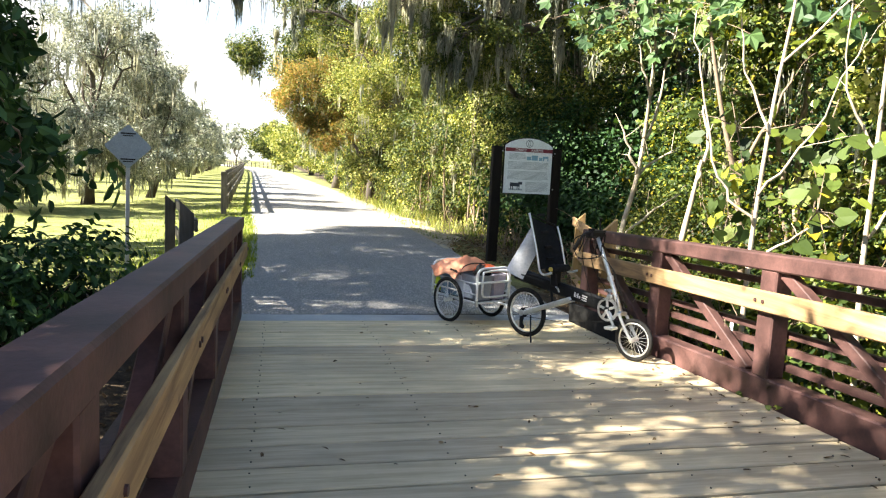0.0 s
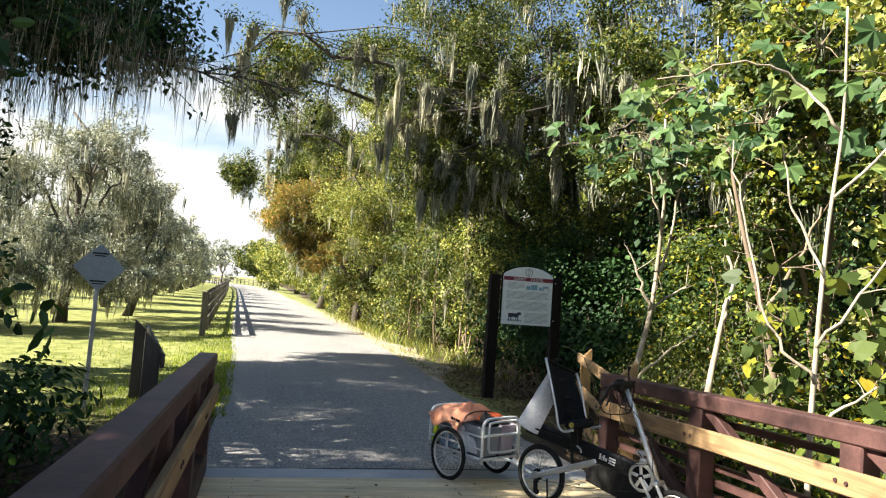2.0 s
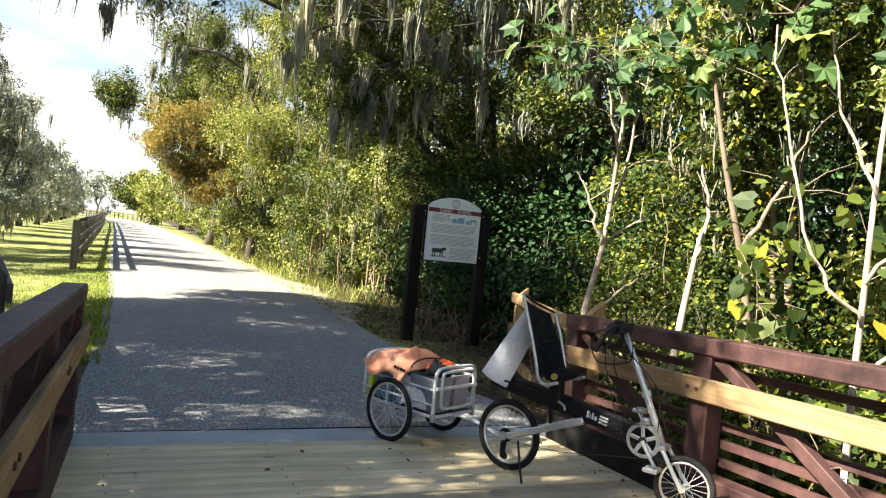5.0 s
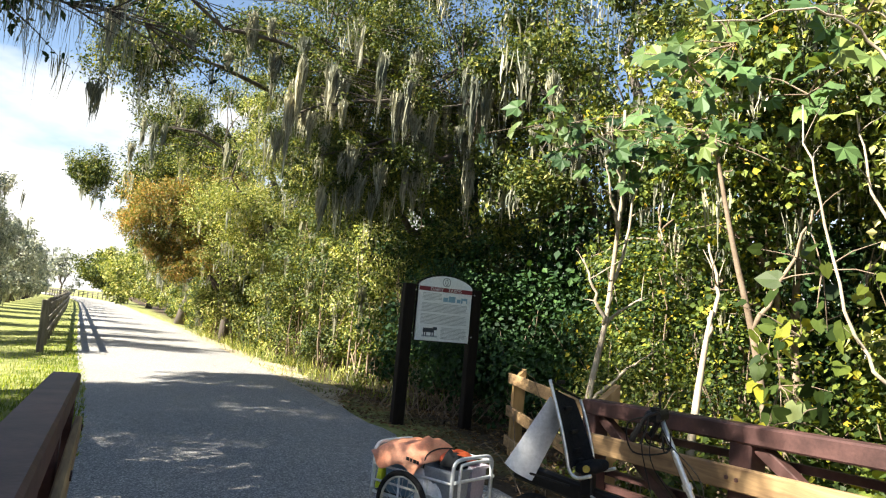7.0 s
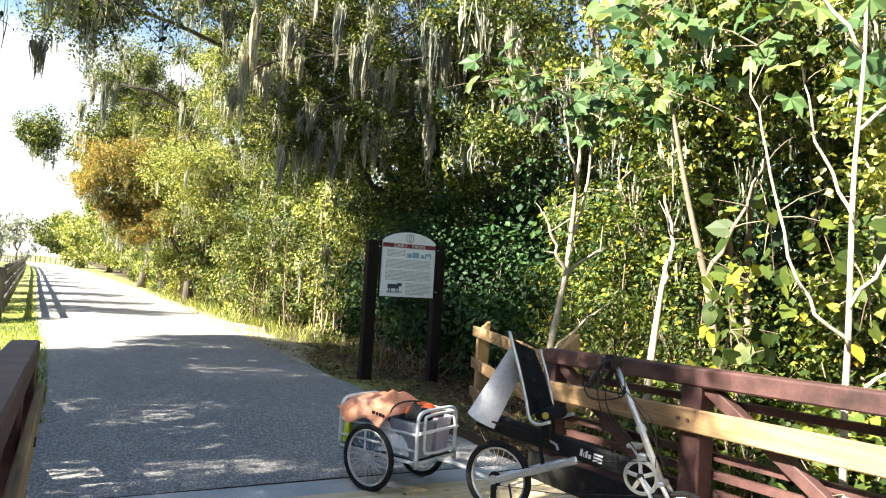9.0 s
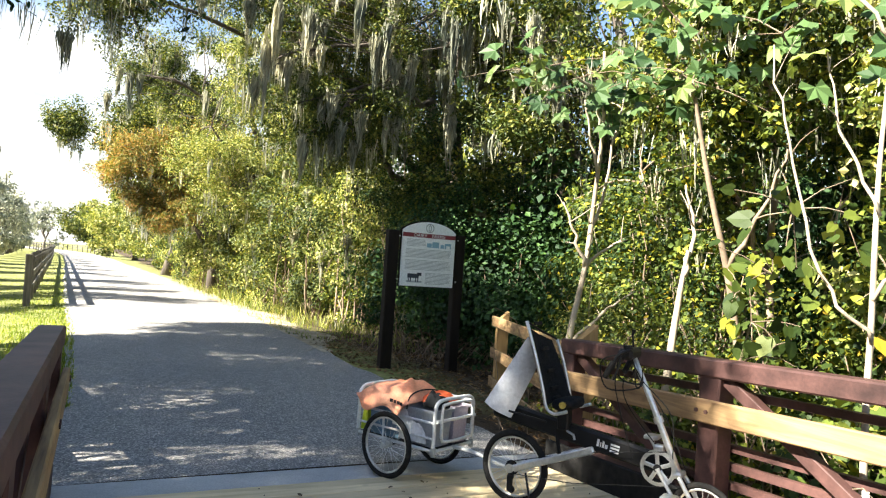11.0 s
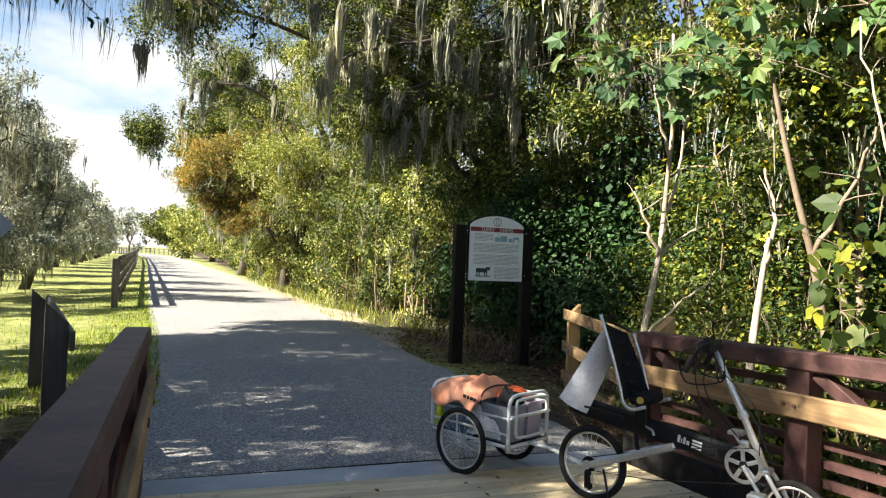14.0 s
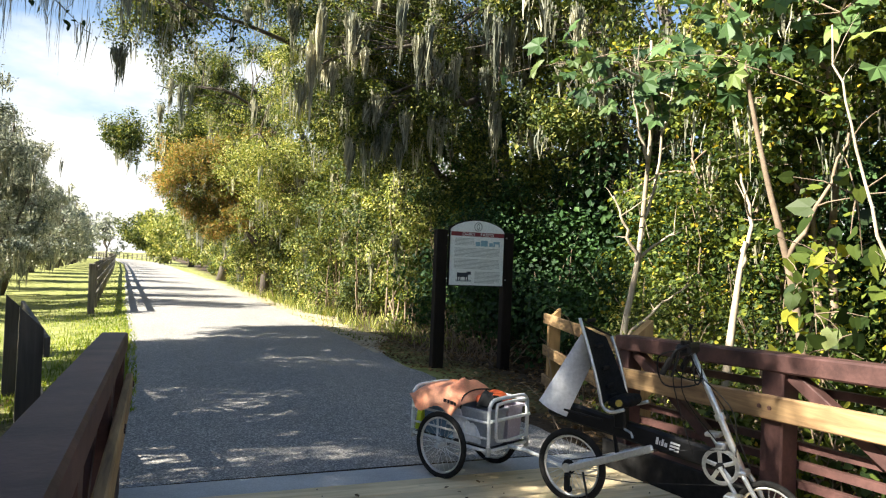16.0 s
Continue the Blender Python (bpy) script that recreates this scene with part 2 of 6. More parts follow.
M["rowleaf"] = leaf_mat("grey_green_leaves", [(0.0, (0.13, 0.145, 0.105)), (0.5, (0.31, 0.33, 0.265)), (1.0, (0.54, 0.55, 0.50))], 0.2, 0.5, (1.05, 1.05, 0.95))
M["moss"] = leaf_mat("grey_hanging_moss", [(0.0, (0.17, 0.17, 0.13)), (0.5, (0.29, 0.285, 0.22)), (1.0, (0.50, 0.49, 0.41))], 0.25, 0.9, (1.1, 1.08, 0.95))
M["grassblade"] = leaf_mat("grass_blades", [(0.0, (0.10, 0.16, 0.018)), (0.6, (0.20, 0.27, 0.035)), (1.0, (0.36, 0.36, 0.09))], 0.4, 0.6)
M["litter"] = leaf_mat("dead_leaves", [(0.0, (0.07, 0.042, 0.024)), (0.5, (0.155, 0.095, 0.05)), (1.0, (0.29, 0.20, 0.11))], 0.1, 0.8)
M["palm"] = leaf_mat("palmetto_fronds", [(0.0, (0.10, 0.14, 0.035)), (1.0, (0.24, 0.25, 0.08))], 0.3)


def asphalt():
    m, nt, b = base_mat("worn_grey_asphalt", 0.85)
    vor = nt.nodes.new("ShaderNodeTexVoronoi")
    g = nt.nodes.new("ShaderNodeNewGeometry")
    nt.links.new(g.outputs["Position"], vor.inputs["Vector"])
    vor.inputs["Scale"].default_value = 75.0
    big = noise_fac(nt, 0.5, 5, (1, 0.6, 1), 0.6, 0.0, True)
    mid = noise_fac(nt, 6.0, 5, (1, 1, 1), 0.65, 0.0, True)
    bw = nt.nodes.new("ShaderNodeRGBToBW")
    nt.links.new(vor.outputs["Color"], bw.inputs["Color"])
    col = ramp(nt, bw.outputs["Val"], [(0.15, (0.125, 0.122, 0.120)), (0.6, (0.245, 0.236, 0.226)), (0.9, (0.50, 0.47, 0.43))])
    col = mix_col(nt, 0.7, col, ramp(nt, big, [(0.3, (0.82, 0.82, 0.84)), (0.7, (1.2, 1.17, 1.12))]), 'MULTIPLY')
    col = mix_col(nt, 0.6, col, ramp(nt, mid, [(0.3, (0.8, 0.8, 0.8)), (0.7, (1.15, 1.15, 1.15))]), 'MULTIPLY')
    nt.links.new(col, b.inputs["Base Color"])
    bump(nt, b, vor.outputs["Distance"], 0.5, 0.006)
    return m


M["asphalt"] = asphalt()


def ground_mat():
    m, nt, b = base_mat("grass_and_litter_ground", 0.95, 0.0, 0.2)
    grass = ramp(nt, noise_fac(nt, 3.0, 6, (1, 1, 1), 0.7, 0.0, True), [(0.3, (0.095, 0.118, 0.026)), (0.52, (0.235, 0.245, 0.078)), (0.75, (0.40, 0.38, 0.16))])
    soil = ramp(nt, noise_fac(nt, 9.0, 6, (1, 1, 1), 0.7, 0.0, True), [(0.3, (0.028, 0.020, 0.013)), (0.55, (0.075, 0.052, 0.032)), (0.75, (0.17, 0.125, 0.08))])
    g = nt.nodes.new("ShaderNodeNewGeometry")
    sep = nt.nodes.new("ShaderNodeSeparateXYZ")
    nt.links.new(g.outputs["Position"], sep.inputs["Vector"])
    # litter lies under the trees beside the bridge and under the wood
    def mth(op, a, c):
        n = nt.nodes.new("ShaderNodeMath")
        n.operation = op
        n.use_clamp = op == 'MAXIMUM'
        for i, v in enumerate((a, c)):
            if isinstance(v, (int, float)):
                n.inputs[i].default_value = v
            else:
                nt.links.new(v, n.inputs[i])
        return n.outputs[0]
    wob = mth('MULTIPLY', mth('SUBTRACT', noise_fac(nt, 0.9, 4, (1, 1, 1), 0.65, 0.0, True), 0.5), 3.0)
    near = mth('MULTIPLY', mth('ADD', mth('SUBTRACT', 11.2, sep.outputs["Y"]), wob), 0.6)
    wood = mth('MULTIPLY', mth('ADD', mth('SUBTRACT', sep.outputs["X"], 4.1), wob), 0.8)
    fac = mth('MAXIMUM', near, wood)
    nt.links.new(mix_col(nt, fac, grass, soil), b.inputs["Base Color"])
    bump(nt, b, noise_fac(nt, 22.0, 5, (1, 1, 1), 0.7, 0.0, True), 0.9, 0.04)
    return m


M["ground"] = ground_mat()

# ---- mesh helpers ----
rng = np.random.default_rng(7)


class Geo:
    """Collects vertices and faces, then becomes one mesh."""
    def __init__(self):
        self.v, self.f, self.n = [], {3: [], 4: [], 5: [], 6: [], 7: [], 8: []}, 0

    def add(self, verts, faces):
        verts = np.asarray(verts, float)
        for fc in faces:
            fc = np.asarray(fc, int)
            if fc.ndim == 1:
                fc = fc[None]
            self.f.setdefault(fc.shape[1], []).append(fc + self.n)
        self.v.append(verts)
        self.n += len(verts)
        return self

    def mesh(self, name, mat, smooth=False):
        me = bpy.data.meshes.new(name)
        v = np.concatenate(self.v) if self.v else np.zeros((0, 3))
        loops, starts, at = [], [], 0
        for k, lst in self.f.items():
            if not lst:
                continue
            a = np.concatenate(lst)
            loops.append(a.ravel())
            starts.append(at + np.arange(len(a)) * k)
            at += a.size
        loops, starts = np.concatenate(loops), np.concatenate(starts)
        me.vertices.add(len(v))
        me.vertices.foreach_set("co", v.astype(np.float32).ravel())
        me.loops.add(len(loops))
        me.loops.foreach_set("vertex_index", loops.astype(np.int32))
        me.polygons.add(len(starts))
        me.polygons.foreach_set("loop_start", starts.astype(np.int32))
        me.polygons.foreach_set("use_smooth", np.full(len(starts), smooth))
        me.update(calc_edges=True)
        me.materials.append(M[mat])
        return me


def part(name, geo, mat, parent=None, label="", smooth=False):
    """One mesh object under a thing, from a Geo or a mesh."""
    me = geo if isinstance(geo, bpy.types.Mesh) else geo.mesh(name, mat, smooth)
    ob = new(name, me)
    if parent:
        ob.parent = parent
        ob.matrix_parent_inverse = Matrix.Identity(4)
    if label:
        tagged(ob, label)
    return ob


def thing(name, label, category, group="", kind="", at=None):
    ob = new(name)
    ob.empty_display_size = 0.1
    if at is not None:
        ob.matrix_basis = at
    return tagged(ob, label, category, group, kind)


def box(geo, lo, hi, bev=0.006, m=None):
    """A box with chamfered edges between two corners."""
    lo, hi = np.array(lo, float), np.array(hi, float)
    b = min(bev, 0.45 * float((hi - lo).min()))
    c, h = (lo + hi) / 2, (hi - lo) / 2
    vs, ids = [], {}
    for sx in (-1, 1):
        for sy in (-1, 1):
            for sz in (-1, 1):
                s = np.array((sx, sy, sz))
                for ax in range(3):
                    p = s * (h - b)
                    p[ax] = s[ax] * h[ax]
                    ids[sx, sy, sz, ax] = len(vs)
                    vs.append(c + p)
    q, tr = [], []
    for ax in range(3):
        o1, o2 = (ax + 1) % 3, (ax + 2) % 3
        for s in (-1, 1):
            ring = []
            for a, d in ((-1, -1), (1, -1), (1, 1), (-1, 1)):
                k = [0, 0, 0]
                k[ax], k[o1], k[o2] = s, a, d
                ring.append(ids[(*k, ax)])
            q.append(ring if s > 0 else ring[::-1])
        for a in (-1, 1):
            for d in (-1, 1):
                k1, k2 = [0, 0, 0], [0, 0, 0]
                k1[o1], k1[o2], k1[ax] = a, d, -1
                k2[o1], k2[o2], k2[ax] = a, d, 1
                ring = [ids[(*k1, o1)], ids[(*k2, o1)], ids[(*k2, o2)], ids[(*k1, o2)]]
                q.append(ring if a * d > 0 else ring[::-1])
    for sx in (-1, 1):
        for sy in (-1, 1):
            for sz in (-1, 1):
                r = [ids[sx, sy, sz, i] for i in range(3)]
                tr.append(r if sx * sy * sz > 0 else r[::-1])
    vs = np.array(vs)
    if m is not None:
        vs = xf(vs, m)
    geo.add(vs, [np.array(q), np.array(tr)])
    return geo


def xf(v, m):
    a = np.array(m)
    return np.asarray(v) @ a[:3, :3].T + a[:3, 3]


def tube(geo, pts, rad, sides=8, caps=True):
    """A tapered tube along points."""
    pts = np.asarray(pts, float)
    n = len(pts)
    rad = np.broadcast_to(np.asarray(rad, float), (n,))
    tan = np.gradient(pts, axis=0)
    tan /= np.linalg.norm(tan, axis=1)[:, None] + 1e-9
    ref = np.array((0, 0, 1.0)) if abs(tan[0, 2]) < 0.9 else np.array((1.0, 0, 0))
    u = np.cross(tan, ref)
    u /= np.linalg.norm(u, axis=1)[:, None] + 1e-9
    for i in range(1, n):
        if u[i] @ u[i - 1] < 0:
            u[i] = -u[i]
    w = np.cross(tan, u)
    a = np.arange(sides) * 2 * np.pi / sides
    ring = pts[:, None] + rad[:, None, None] * (np.cos(a)[None, :, None] * u[:, None] + np.sin(a)[None, :, None] * w[:, None])
    i, j = np.meshgrid(np.arange(n - 1), np.arange(sides), indexing="ij")
    k = (j + 1) % sides
    q = np.stack([i * sides + j, i * sides + k, (i + 1) * sides + k, (i + 1) * sides + j], -1).reshape(-1, 4)
    vs, faces = ring.reshape(-1, 3), [q]
    if caps:
        vs = np.concatenate([vs, pts[:1], pts[-1:]])
        c0, c1 = n * sides, n * sides + 1
        jj = np.arange(sides)
        kk = (jj + 1) % sides
        faces += [np.stack([np.full(sides, c0), kk, jj], -1), np.stack([np.full(sides, c1), (n - 1) * sides + jj, (n - 1) * sides + kk], -1)]
    geo.add(vs, faces)
    return geo


def smooth_path(pts, n=12):
    """Catmull-Rom points through the given ones."""
    p = np.asarray(pts, float)
    p = np.concatenate([[2 * p[0] - p[1]], p, [2 * p[-1] - p[-2]]])
    out = []
    for i in range(1, len(p) - 2):
        for t in np.linspace(0, 1, n, endpoint=False):
            a, b, c, d = p[i - 1:i + 3]
            out.append(0.5 * (2 * b + (c - a) * t + (2 * a - 5 * b + 4 * c - d) * t * t + (3 * b - a - 3 * c + d) * t ** 3))
    out.append(p[-2])
    return np.array(out)


def torus(geo, c, axis_m, R, r, seg=36, sides=8):
    a = np.linspace(0, 2 * np.pi, seg, endpoint=False)
    b = np.arange(sides) * 2 * np.pi / sides
    x = (R + r * np.cos(b)[None]) * np.cos(a)[:, None]
    y = (R + r * np.cos(b)[None]) * np.sin(a)[:, None]
    z = np.broadcast_to(r * np.sin(b)[None], x.shape)
    v = np.stack([x, y, z], -1).reshape(-1, 3)
    i, j = np.meshgrid(np.arange(seg), np.arange(sides), indexing="ij")
    i2, j2 = (i + 1) % seg, (j + 1) % sides
    q = np.stack([i * sides + j, i2 * sides + j, i2 * sides + j2, i * sides + j2], -1).reshape(-1, 4)
    geo.add(xf(v, Matrix.Translation(c) @ axis_m), [q])
    return geo


def disc(geo, c, axis_m, R, h, seg=24, hole=0.0):
    a = np.linspace(0, 2 * np.pi, seg, endpoint=False)
    rings = []
    for r, z in ((hole, -h / 2), (R, -h / 2), (R, h / 2), (hole, h / 2)):
        rings.append(np.stack([r * np.cos(a), r * np.sin(a), np.full(seg, z)], -1))
    v = np.concatenate(rings)
    jj = np.arange(seg)
    kk = (jj + 1) % seg
    q = [np.stack([p * seg + jj, p * seg + kk, ((p + 1) % 4) * seg + kk, ((p + 1) % 4) * seg + jj], -1) for p in range(4 if hole > 0 else 3)]
    if hole == 0:
        q = q[:3]
    geo.add(xf(v, Matrix.Translation(c) @ axis_m), q)
    return geo


# leaf outlines: length along x, width along y, a little fold in z
LEAF = {
    "kite": ([(0, 0, 0), (0.45, 0.24, 0.05), (1, 0, -0.04), (0.45, -0.24, 0.05)], [[0, 1, 2, 3]]),
    "oval": ([(0, 0, 0), (0.28, 0.2, 0.05), (0.7, 0.19, 0.02), (1, 0, -0.08), (0.7, -0.19, 0.02), (0.28, -0.2, 0.05)], [[0, 1, 2, 3], [0, 3, 4, 5]]),
    "heart": ([(0.08, 0, 0), (-0.1, 0.26, 0.03), (0.16, 0.46, 0.0), (0.6, 0.36, -0.03), (1, 0, -0.1), (0.6, -0.36, -0.03), (0.16, -0.46, 0.0), (-0.1, -0.26, 0.03)],
              [[0, 3, 2, 1], [0, 4, 3, 3], [0, 5, 4, 4], [0, 7, 6, 5]]),
    "broad": ([(0, 0, 0), (0.42, 0.36, 0.05), (1, 0, -0.06), (0.42, -0.36, 0.05)], [[0, 1, 2, 3]]),
    "blade": ([(0, 0.03, 0), (0, -0.03, 0), (0.55, 0.022, 0.1), (0.55, -0.022, 0.1), (1, 0, -0.05)], [[0, 1, 3, 2], [2, 3, 4]]),
}


def palmate(lobes=5):
    pts, faces = [(0, 0, 0)], []
    n = lobes * 2 + 1
    for i in range(n):
        a = math.radians(-125 + 250 * i / (n - 1))
        k = abs(i - (n - 1) / 2) / ((n - 1) / 2)
        r = (1.0 - 0.38 * k) if i % 2 else 0.6
        pts.append((r * math.cos(a), r * math.sin(a), -0.12 * r if i % 2 else 0.04))
    for i in range(1, n):
        faces.append([0, i, i + 1])
    return pts, faces


LEAF["palmate"] = palmate()


def leaves(geo, pos, nrm, size, shape="kite", droop=0.35, r=None):
    """Scatter leaves at positions, facing about their normals."""
    r = r or rng
    tv, tf = LEAF[shape]
    tv = np.array(tv)
    n = len(pos)
    if n == 0:
        return geo
    z = nrm + r.normal(0, 0.55, (n, 3))
    z /= np.linalg.norm(z, axis=1)[:, None] + 1e-9
    x = r.normal(0, 1, (n, 3))
    x[:, 2] -= droop * 2
    x -= (x * z).sum(1)[:, None] * z
    x /= np.linalg.norm(x, axis=1)[:, None] + 1e-9
    y = np.cross(z, x)
    s = np.asarray(size) * r.uniform(0.6, 1.3, n)
    v = pos[:, None] + s[:, None, None] * (tv[None, :, 0, None] * x[:, None] + tv[None, :, 1, None] * y[:, None] + tv[None, :, 2, None] * z[:, None])
    k = len(tv)
    base = (np.arange(n) * k)[:, None]
    faces = []
    for fc in tf:
        fc = list(dict.fromkeys(fc))
        faces.append(base + np.array(fc)[None])
    geo.add(v.reshape(-1, 3), faces)
    return geo


def in_ball(n, c, rad, r=None, shell=0.5):
    """Points in an ellipsoid, crowded to its skin, and outward normals."""
    r = r or rng
    d = r.normal(0, 1, (n, 3))
    d /= np.linalg.norm(d, axis=1)[:, None]
    q = r.uniform(0, 1, n) ** shell
    rad = np.asarray(rad, float)
    return np.asarray(c) + d * q[:, None] * rad, d + np.array((0, 0, 0.5))


def moss_strands(geo, anchors, length, r=None, tuft=15, spread=0.09, width=0.008):
    """Hanging tufts: each is a bundle of ragged fine strands that narrows downwards."""
    r = r or rng
    anchors = np.asarray(anchors)
    m, k, seg = len(anchors), tuft, 3
    L = length * r.uniform(0.25, 1.3, (m, 1)) * r.uniform(0.3, 1.0, (m, k))
    off = r.normal(0, spread, (m, k, 3)) * np.array((1, 1, 0.8))
    ang = r.uniform(0, np.pi, (m, k, 1))
    t = np.linspace(0, 1, seg + 1)
    sway = r.normal(0, 0.05, (m, k, seg + 1, 2)).cumsum(2) * length * 0.4
    w = width * r.uniform(0.5, 1.8, (m, k, 1)) * np.array((0.6, 1.0, 0.8, 0.15))
    px = anchors[:, None, None, 0] + off[..., 0, None] * (1 - 0.5 * t) + sway[..., 0]
    py = anchors[:, None, None, 1] + off[..., 1, None] * (1 - 0.5 * t) + sway[..., 1]
    pz = anchors[:, None, None, 2] + off[..., 2, None] - L[..., None] * t
    dx, dy = np.cos(ang) * w, np.sin(ang) * w
    v = np.stack([np.stack([px - dx, py - dy, pz], -1), np.stack([px + dx, py + dy, pz], -1)], 3).reshape(-1, 3)
    i, j = np.meshgrid(np.arange(m * k), np.arange(seg), indexing="ij")
    o = (i * (seg + 1) + j) * 2
    geo.add(v, [np.stack([o, o + 1, o + 3, o + 2], -1).reshape(-1, 4)])
    return geo


def moss_drape(geo, top, length, width, r, count=60):
    """One hanging beard of moss: wide above, tapering to a ragged point."""
    top = np.asarray(top, float)
    a = r.uniform(0, 2 * np.pi, count)
    q = np.sqrt(r.uniform(0, 1, count))
    x0, y0 = q * np.cos(a) * width, q * np.sin(a) * width
    L = length * (1.05 - 0.75 * q) * r.uniform(0.55, 1.1, count)
    t = np.linspace(0, 1, 5)
    bow = r.normal(0, 0.02 * length, (count, 1)) * np.sin(np.pi * t)
    jit = r.normal(0, 0.012, (count, 5)).cumsum(1)
    close = 1 - 0.62 * t
    px = top[0] + x0[:, None] * close + bow + jit
    py = top[1] + y0[:, None] * close + jit[:, ::-1]
    pz = top[2] + r.normal(0, 0.06, (count, 1)) - L[:, None] * t
    w = r.uniform(0.006, 0.016, (count, 1)) * np.array((0.7, 1.0, 1.0, 0.7, 0.1))
    b = r.uniform(0, np.pi, (count, 1))
    dx, dy = np.cos(b) * w, np.sin(b) * w
    v = np.stack([np.stack([px - dx, py - dy, pz], -1), np.stack([px + dx, py + dy, pz], -1)], 2).reshape(-1, 3)
    i, j = np.meshgrid(np.arange(count), np.arange(4), indexing="ij")
    o = (i * 5 + j) * 2
    geo.add(v, [np.stack([o, o + 1, o + 3, o + 2], -1).reshape(-1, 4)])
    return geo


# ---- plan ----
SLOPE, END = 0.036, 7.90                # the deck falls towards its end


def deck_z(y):
    return max(0.0, SLOPE * (END - y))


# trail: y, left edge, right edge
TRAIL = [(7.9, -0.06, 3.78), (12, -0.06, 3.92), (17, -0.18, 4.05), (24, -0.50, 4.02), (34, -0.85, 3.80), (50, -1.42, 3.40), (66, -1.95, 2.95), (102, -3.35, 2.05),
         (130, -5.2, 0.6), (160, -9.5, -3.0), (190, -17.0, -9.0), (220, -30.0, -19.0), (250, -52.0, -36.0)]
TY = np.array([a[0] for a in TRAIL])


def trail_left(y):
    return np.interp(y, TY, [a[1] for a in TRAIL])


def trail_right(y):
    return np.interp(y, TY, [a[2] for a in TRAIL])


def ground_z(x, y):
    """Height of the ground: level by the trail, a shallow ditch beside and under the bridge."""
    x, y = np.asarray(x, float), np.asarray(y, float)
    side = np.clip(np.maximum(trail_left(y) - x, x - trail_right(y)), 0, None)
    z = -0.03 - 0.05 * np.clip(side, 0, 2)
    ditch = 1 / (1 + np.exp(np.clip((y - 7.6) * 2.2, -50, 50)))
    z = z * (1 - ditch) + ditch * (-0.55 + 0.15 * np.clip((np.abs(x - 1.9) - 2.4) / 2.5, 0, 1))
    z = z + 0.035 * np.sin(x * 1.7 + 0.6 * y) * np.sin(0.9 * y - 0.4 * x) * np.clip(side, 0, 1)
    return z


def build_ground():
    far = np.array([12, 17, 24, 34, 50, 75, 120, 200, 400, 900, 2200])
    xs = np.concatenate([-far[::-1] - 0.0, np.arange(-10, 12.01, 0.35), far + 2.0])
    ys = np.concatenate([-far[::-1], np.arange(-10, 34.01, 0.4), 34 + far - 8])
    X, Y = np.meshgrid(xs, ys)
    Z = ground_z(X, Y)
    ny, nx = X.shape
    i, j = np.meshgrid(np.arange(ny - 1), np.arange(nx - 1), indexing="ij")
    q = np.stack([i * nx + j, i * nx + j + 1, (i + 1) * nx + j + 1, (i + 1) * nx + j], -1).reshape(-1, 4)
    g = Geo().add(np.stack([X, Y, Z], -1).reshape(-1, 3), [q])
    tagged(part("ground", g, "ground", smooth=True), "mown grass with brown leaf litter under trees", "ground", kind="structure")


build_ground()


def build_trail():
    ys = np.concatenate([np.arange(END + 0.02, 40, 0.5), np.arange(40, 130, 4), np.arange(130, 251, 6)])
    r = np.random.default_rng(3)
    l = trail_left(ys) + r.normal(0, 0.03, len(ys)) * (ys < 60)
    rr = trail_right(ys) + r.normal(0, 0.04, len(ys)) * (ys < 60)
    rows = []
    for f, z in ((0, -0.12), (0.0, -0.004), (0.1, 0.0), (0.5, 0.006), (0.9, 0.0), (1.0, -0.004), (1.0, -0.12)):
        rows.append(np.stack([l + (rr - l) * f, ys, np.full(len(ys), z)], -1))
    v = np.stack(rows, 1)
    n, k = v.shape[:2]
    i, j = np.meshgrid(np.arange(n - 1), np.arange(k - 1), indexing="ij")
    q = np.stack([i * k + j, i * k + j + 1, (i + 1) * k + j + 1, (i + 1) * k + j], -1).reshape(-1, 4)
    g = Geo().add(v.reshape(-1, 3), [q])
    tagged(part("path", g, "asphalt"), "worn grey asphalt trail between grass and woodland", "path", kind="structure")
    g = box(Geo(), (-0.10, 7.55, -0.5), (3.85, END, 0.004), 0.012)
    tagged(part("threshold", g, "concrete"), "pale concrete strip where the bridge meets the trail", "threshold", kind="structure")


build_trail()


def build_verge():
    """Bare sandy strip between the asphalt and the wood."""
    r = np.random.default_rng(21)
    ys = np.arange(14.6, 70, 0.45)
    w = np.interp(ys, [14.6, 17.5, 22, 28, 45, 70], [0.2, 1.35, 1.6, 1.2, 0.85, 0.6]) * (0.85 + 0.3 * np.sin(ys * 1.7) * np.sin(ys * 0.61)) + r.normal(0, 0.06, len(ys))
    l = trail_right(ys) - 0.12
    rows = [np.stack([l + w * f, ys + r.normal(0, 0.03, len(ys)), ground_z(l + w * f, ys) + h], -1) for f, h in ((0, 0.034), (0.3, 0.030), (0.7, 0.020), (1.0, -0.03))]
    v = np.stack(rows, 1)
    n, k = v.shape[:2]
    i, j = np.meshgrid(np.arange(n - 1), np.arange(k - 1), indexing="ij")
    q = np.stack([i * k + j, i * k + j + 1, (i + 1) * k + j + 1, (i + 1) * k + j], -1).reshape(-1, 4)
    tagged(part("verge", Geo().add(v.reshape(-1, 3), [q]), "sand", smooth=True), "pale sandy verge beside the asphalt", "verge", kind="structure")


build_verge()

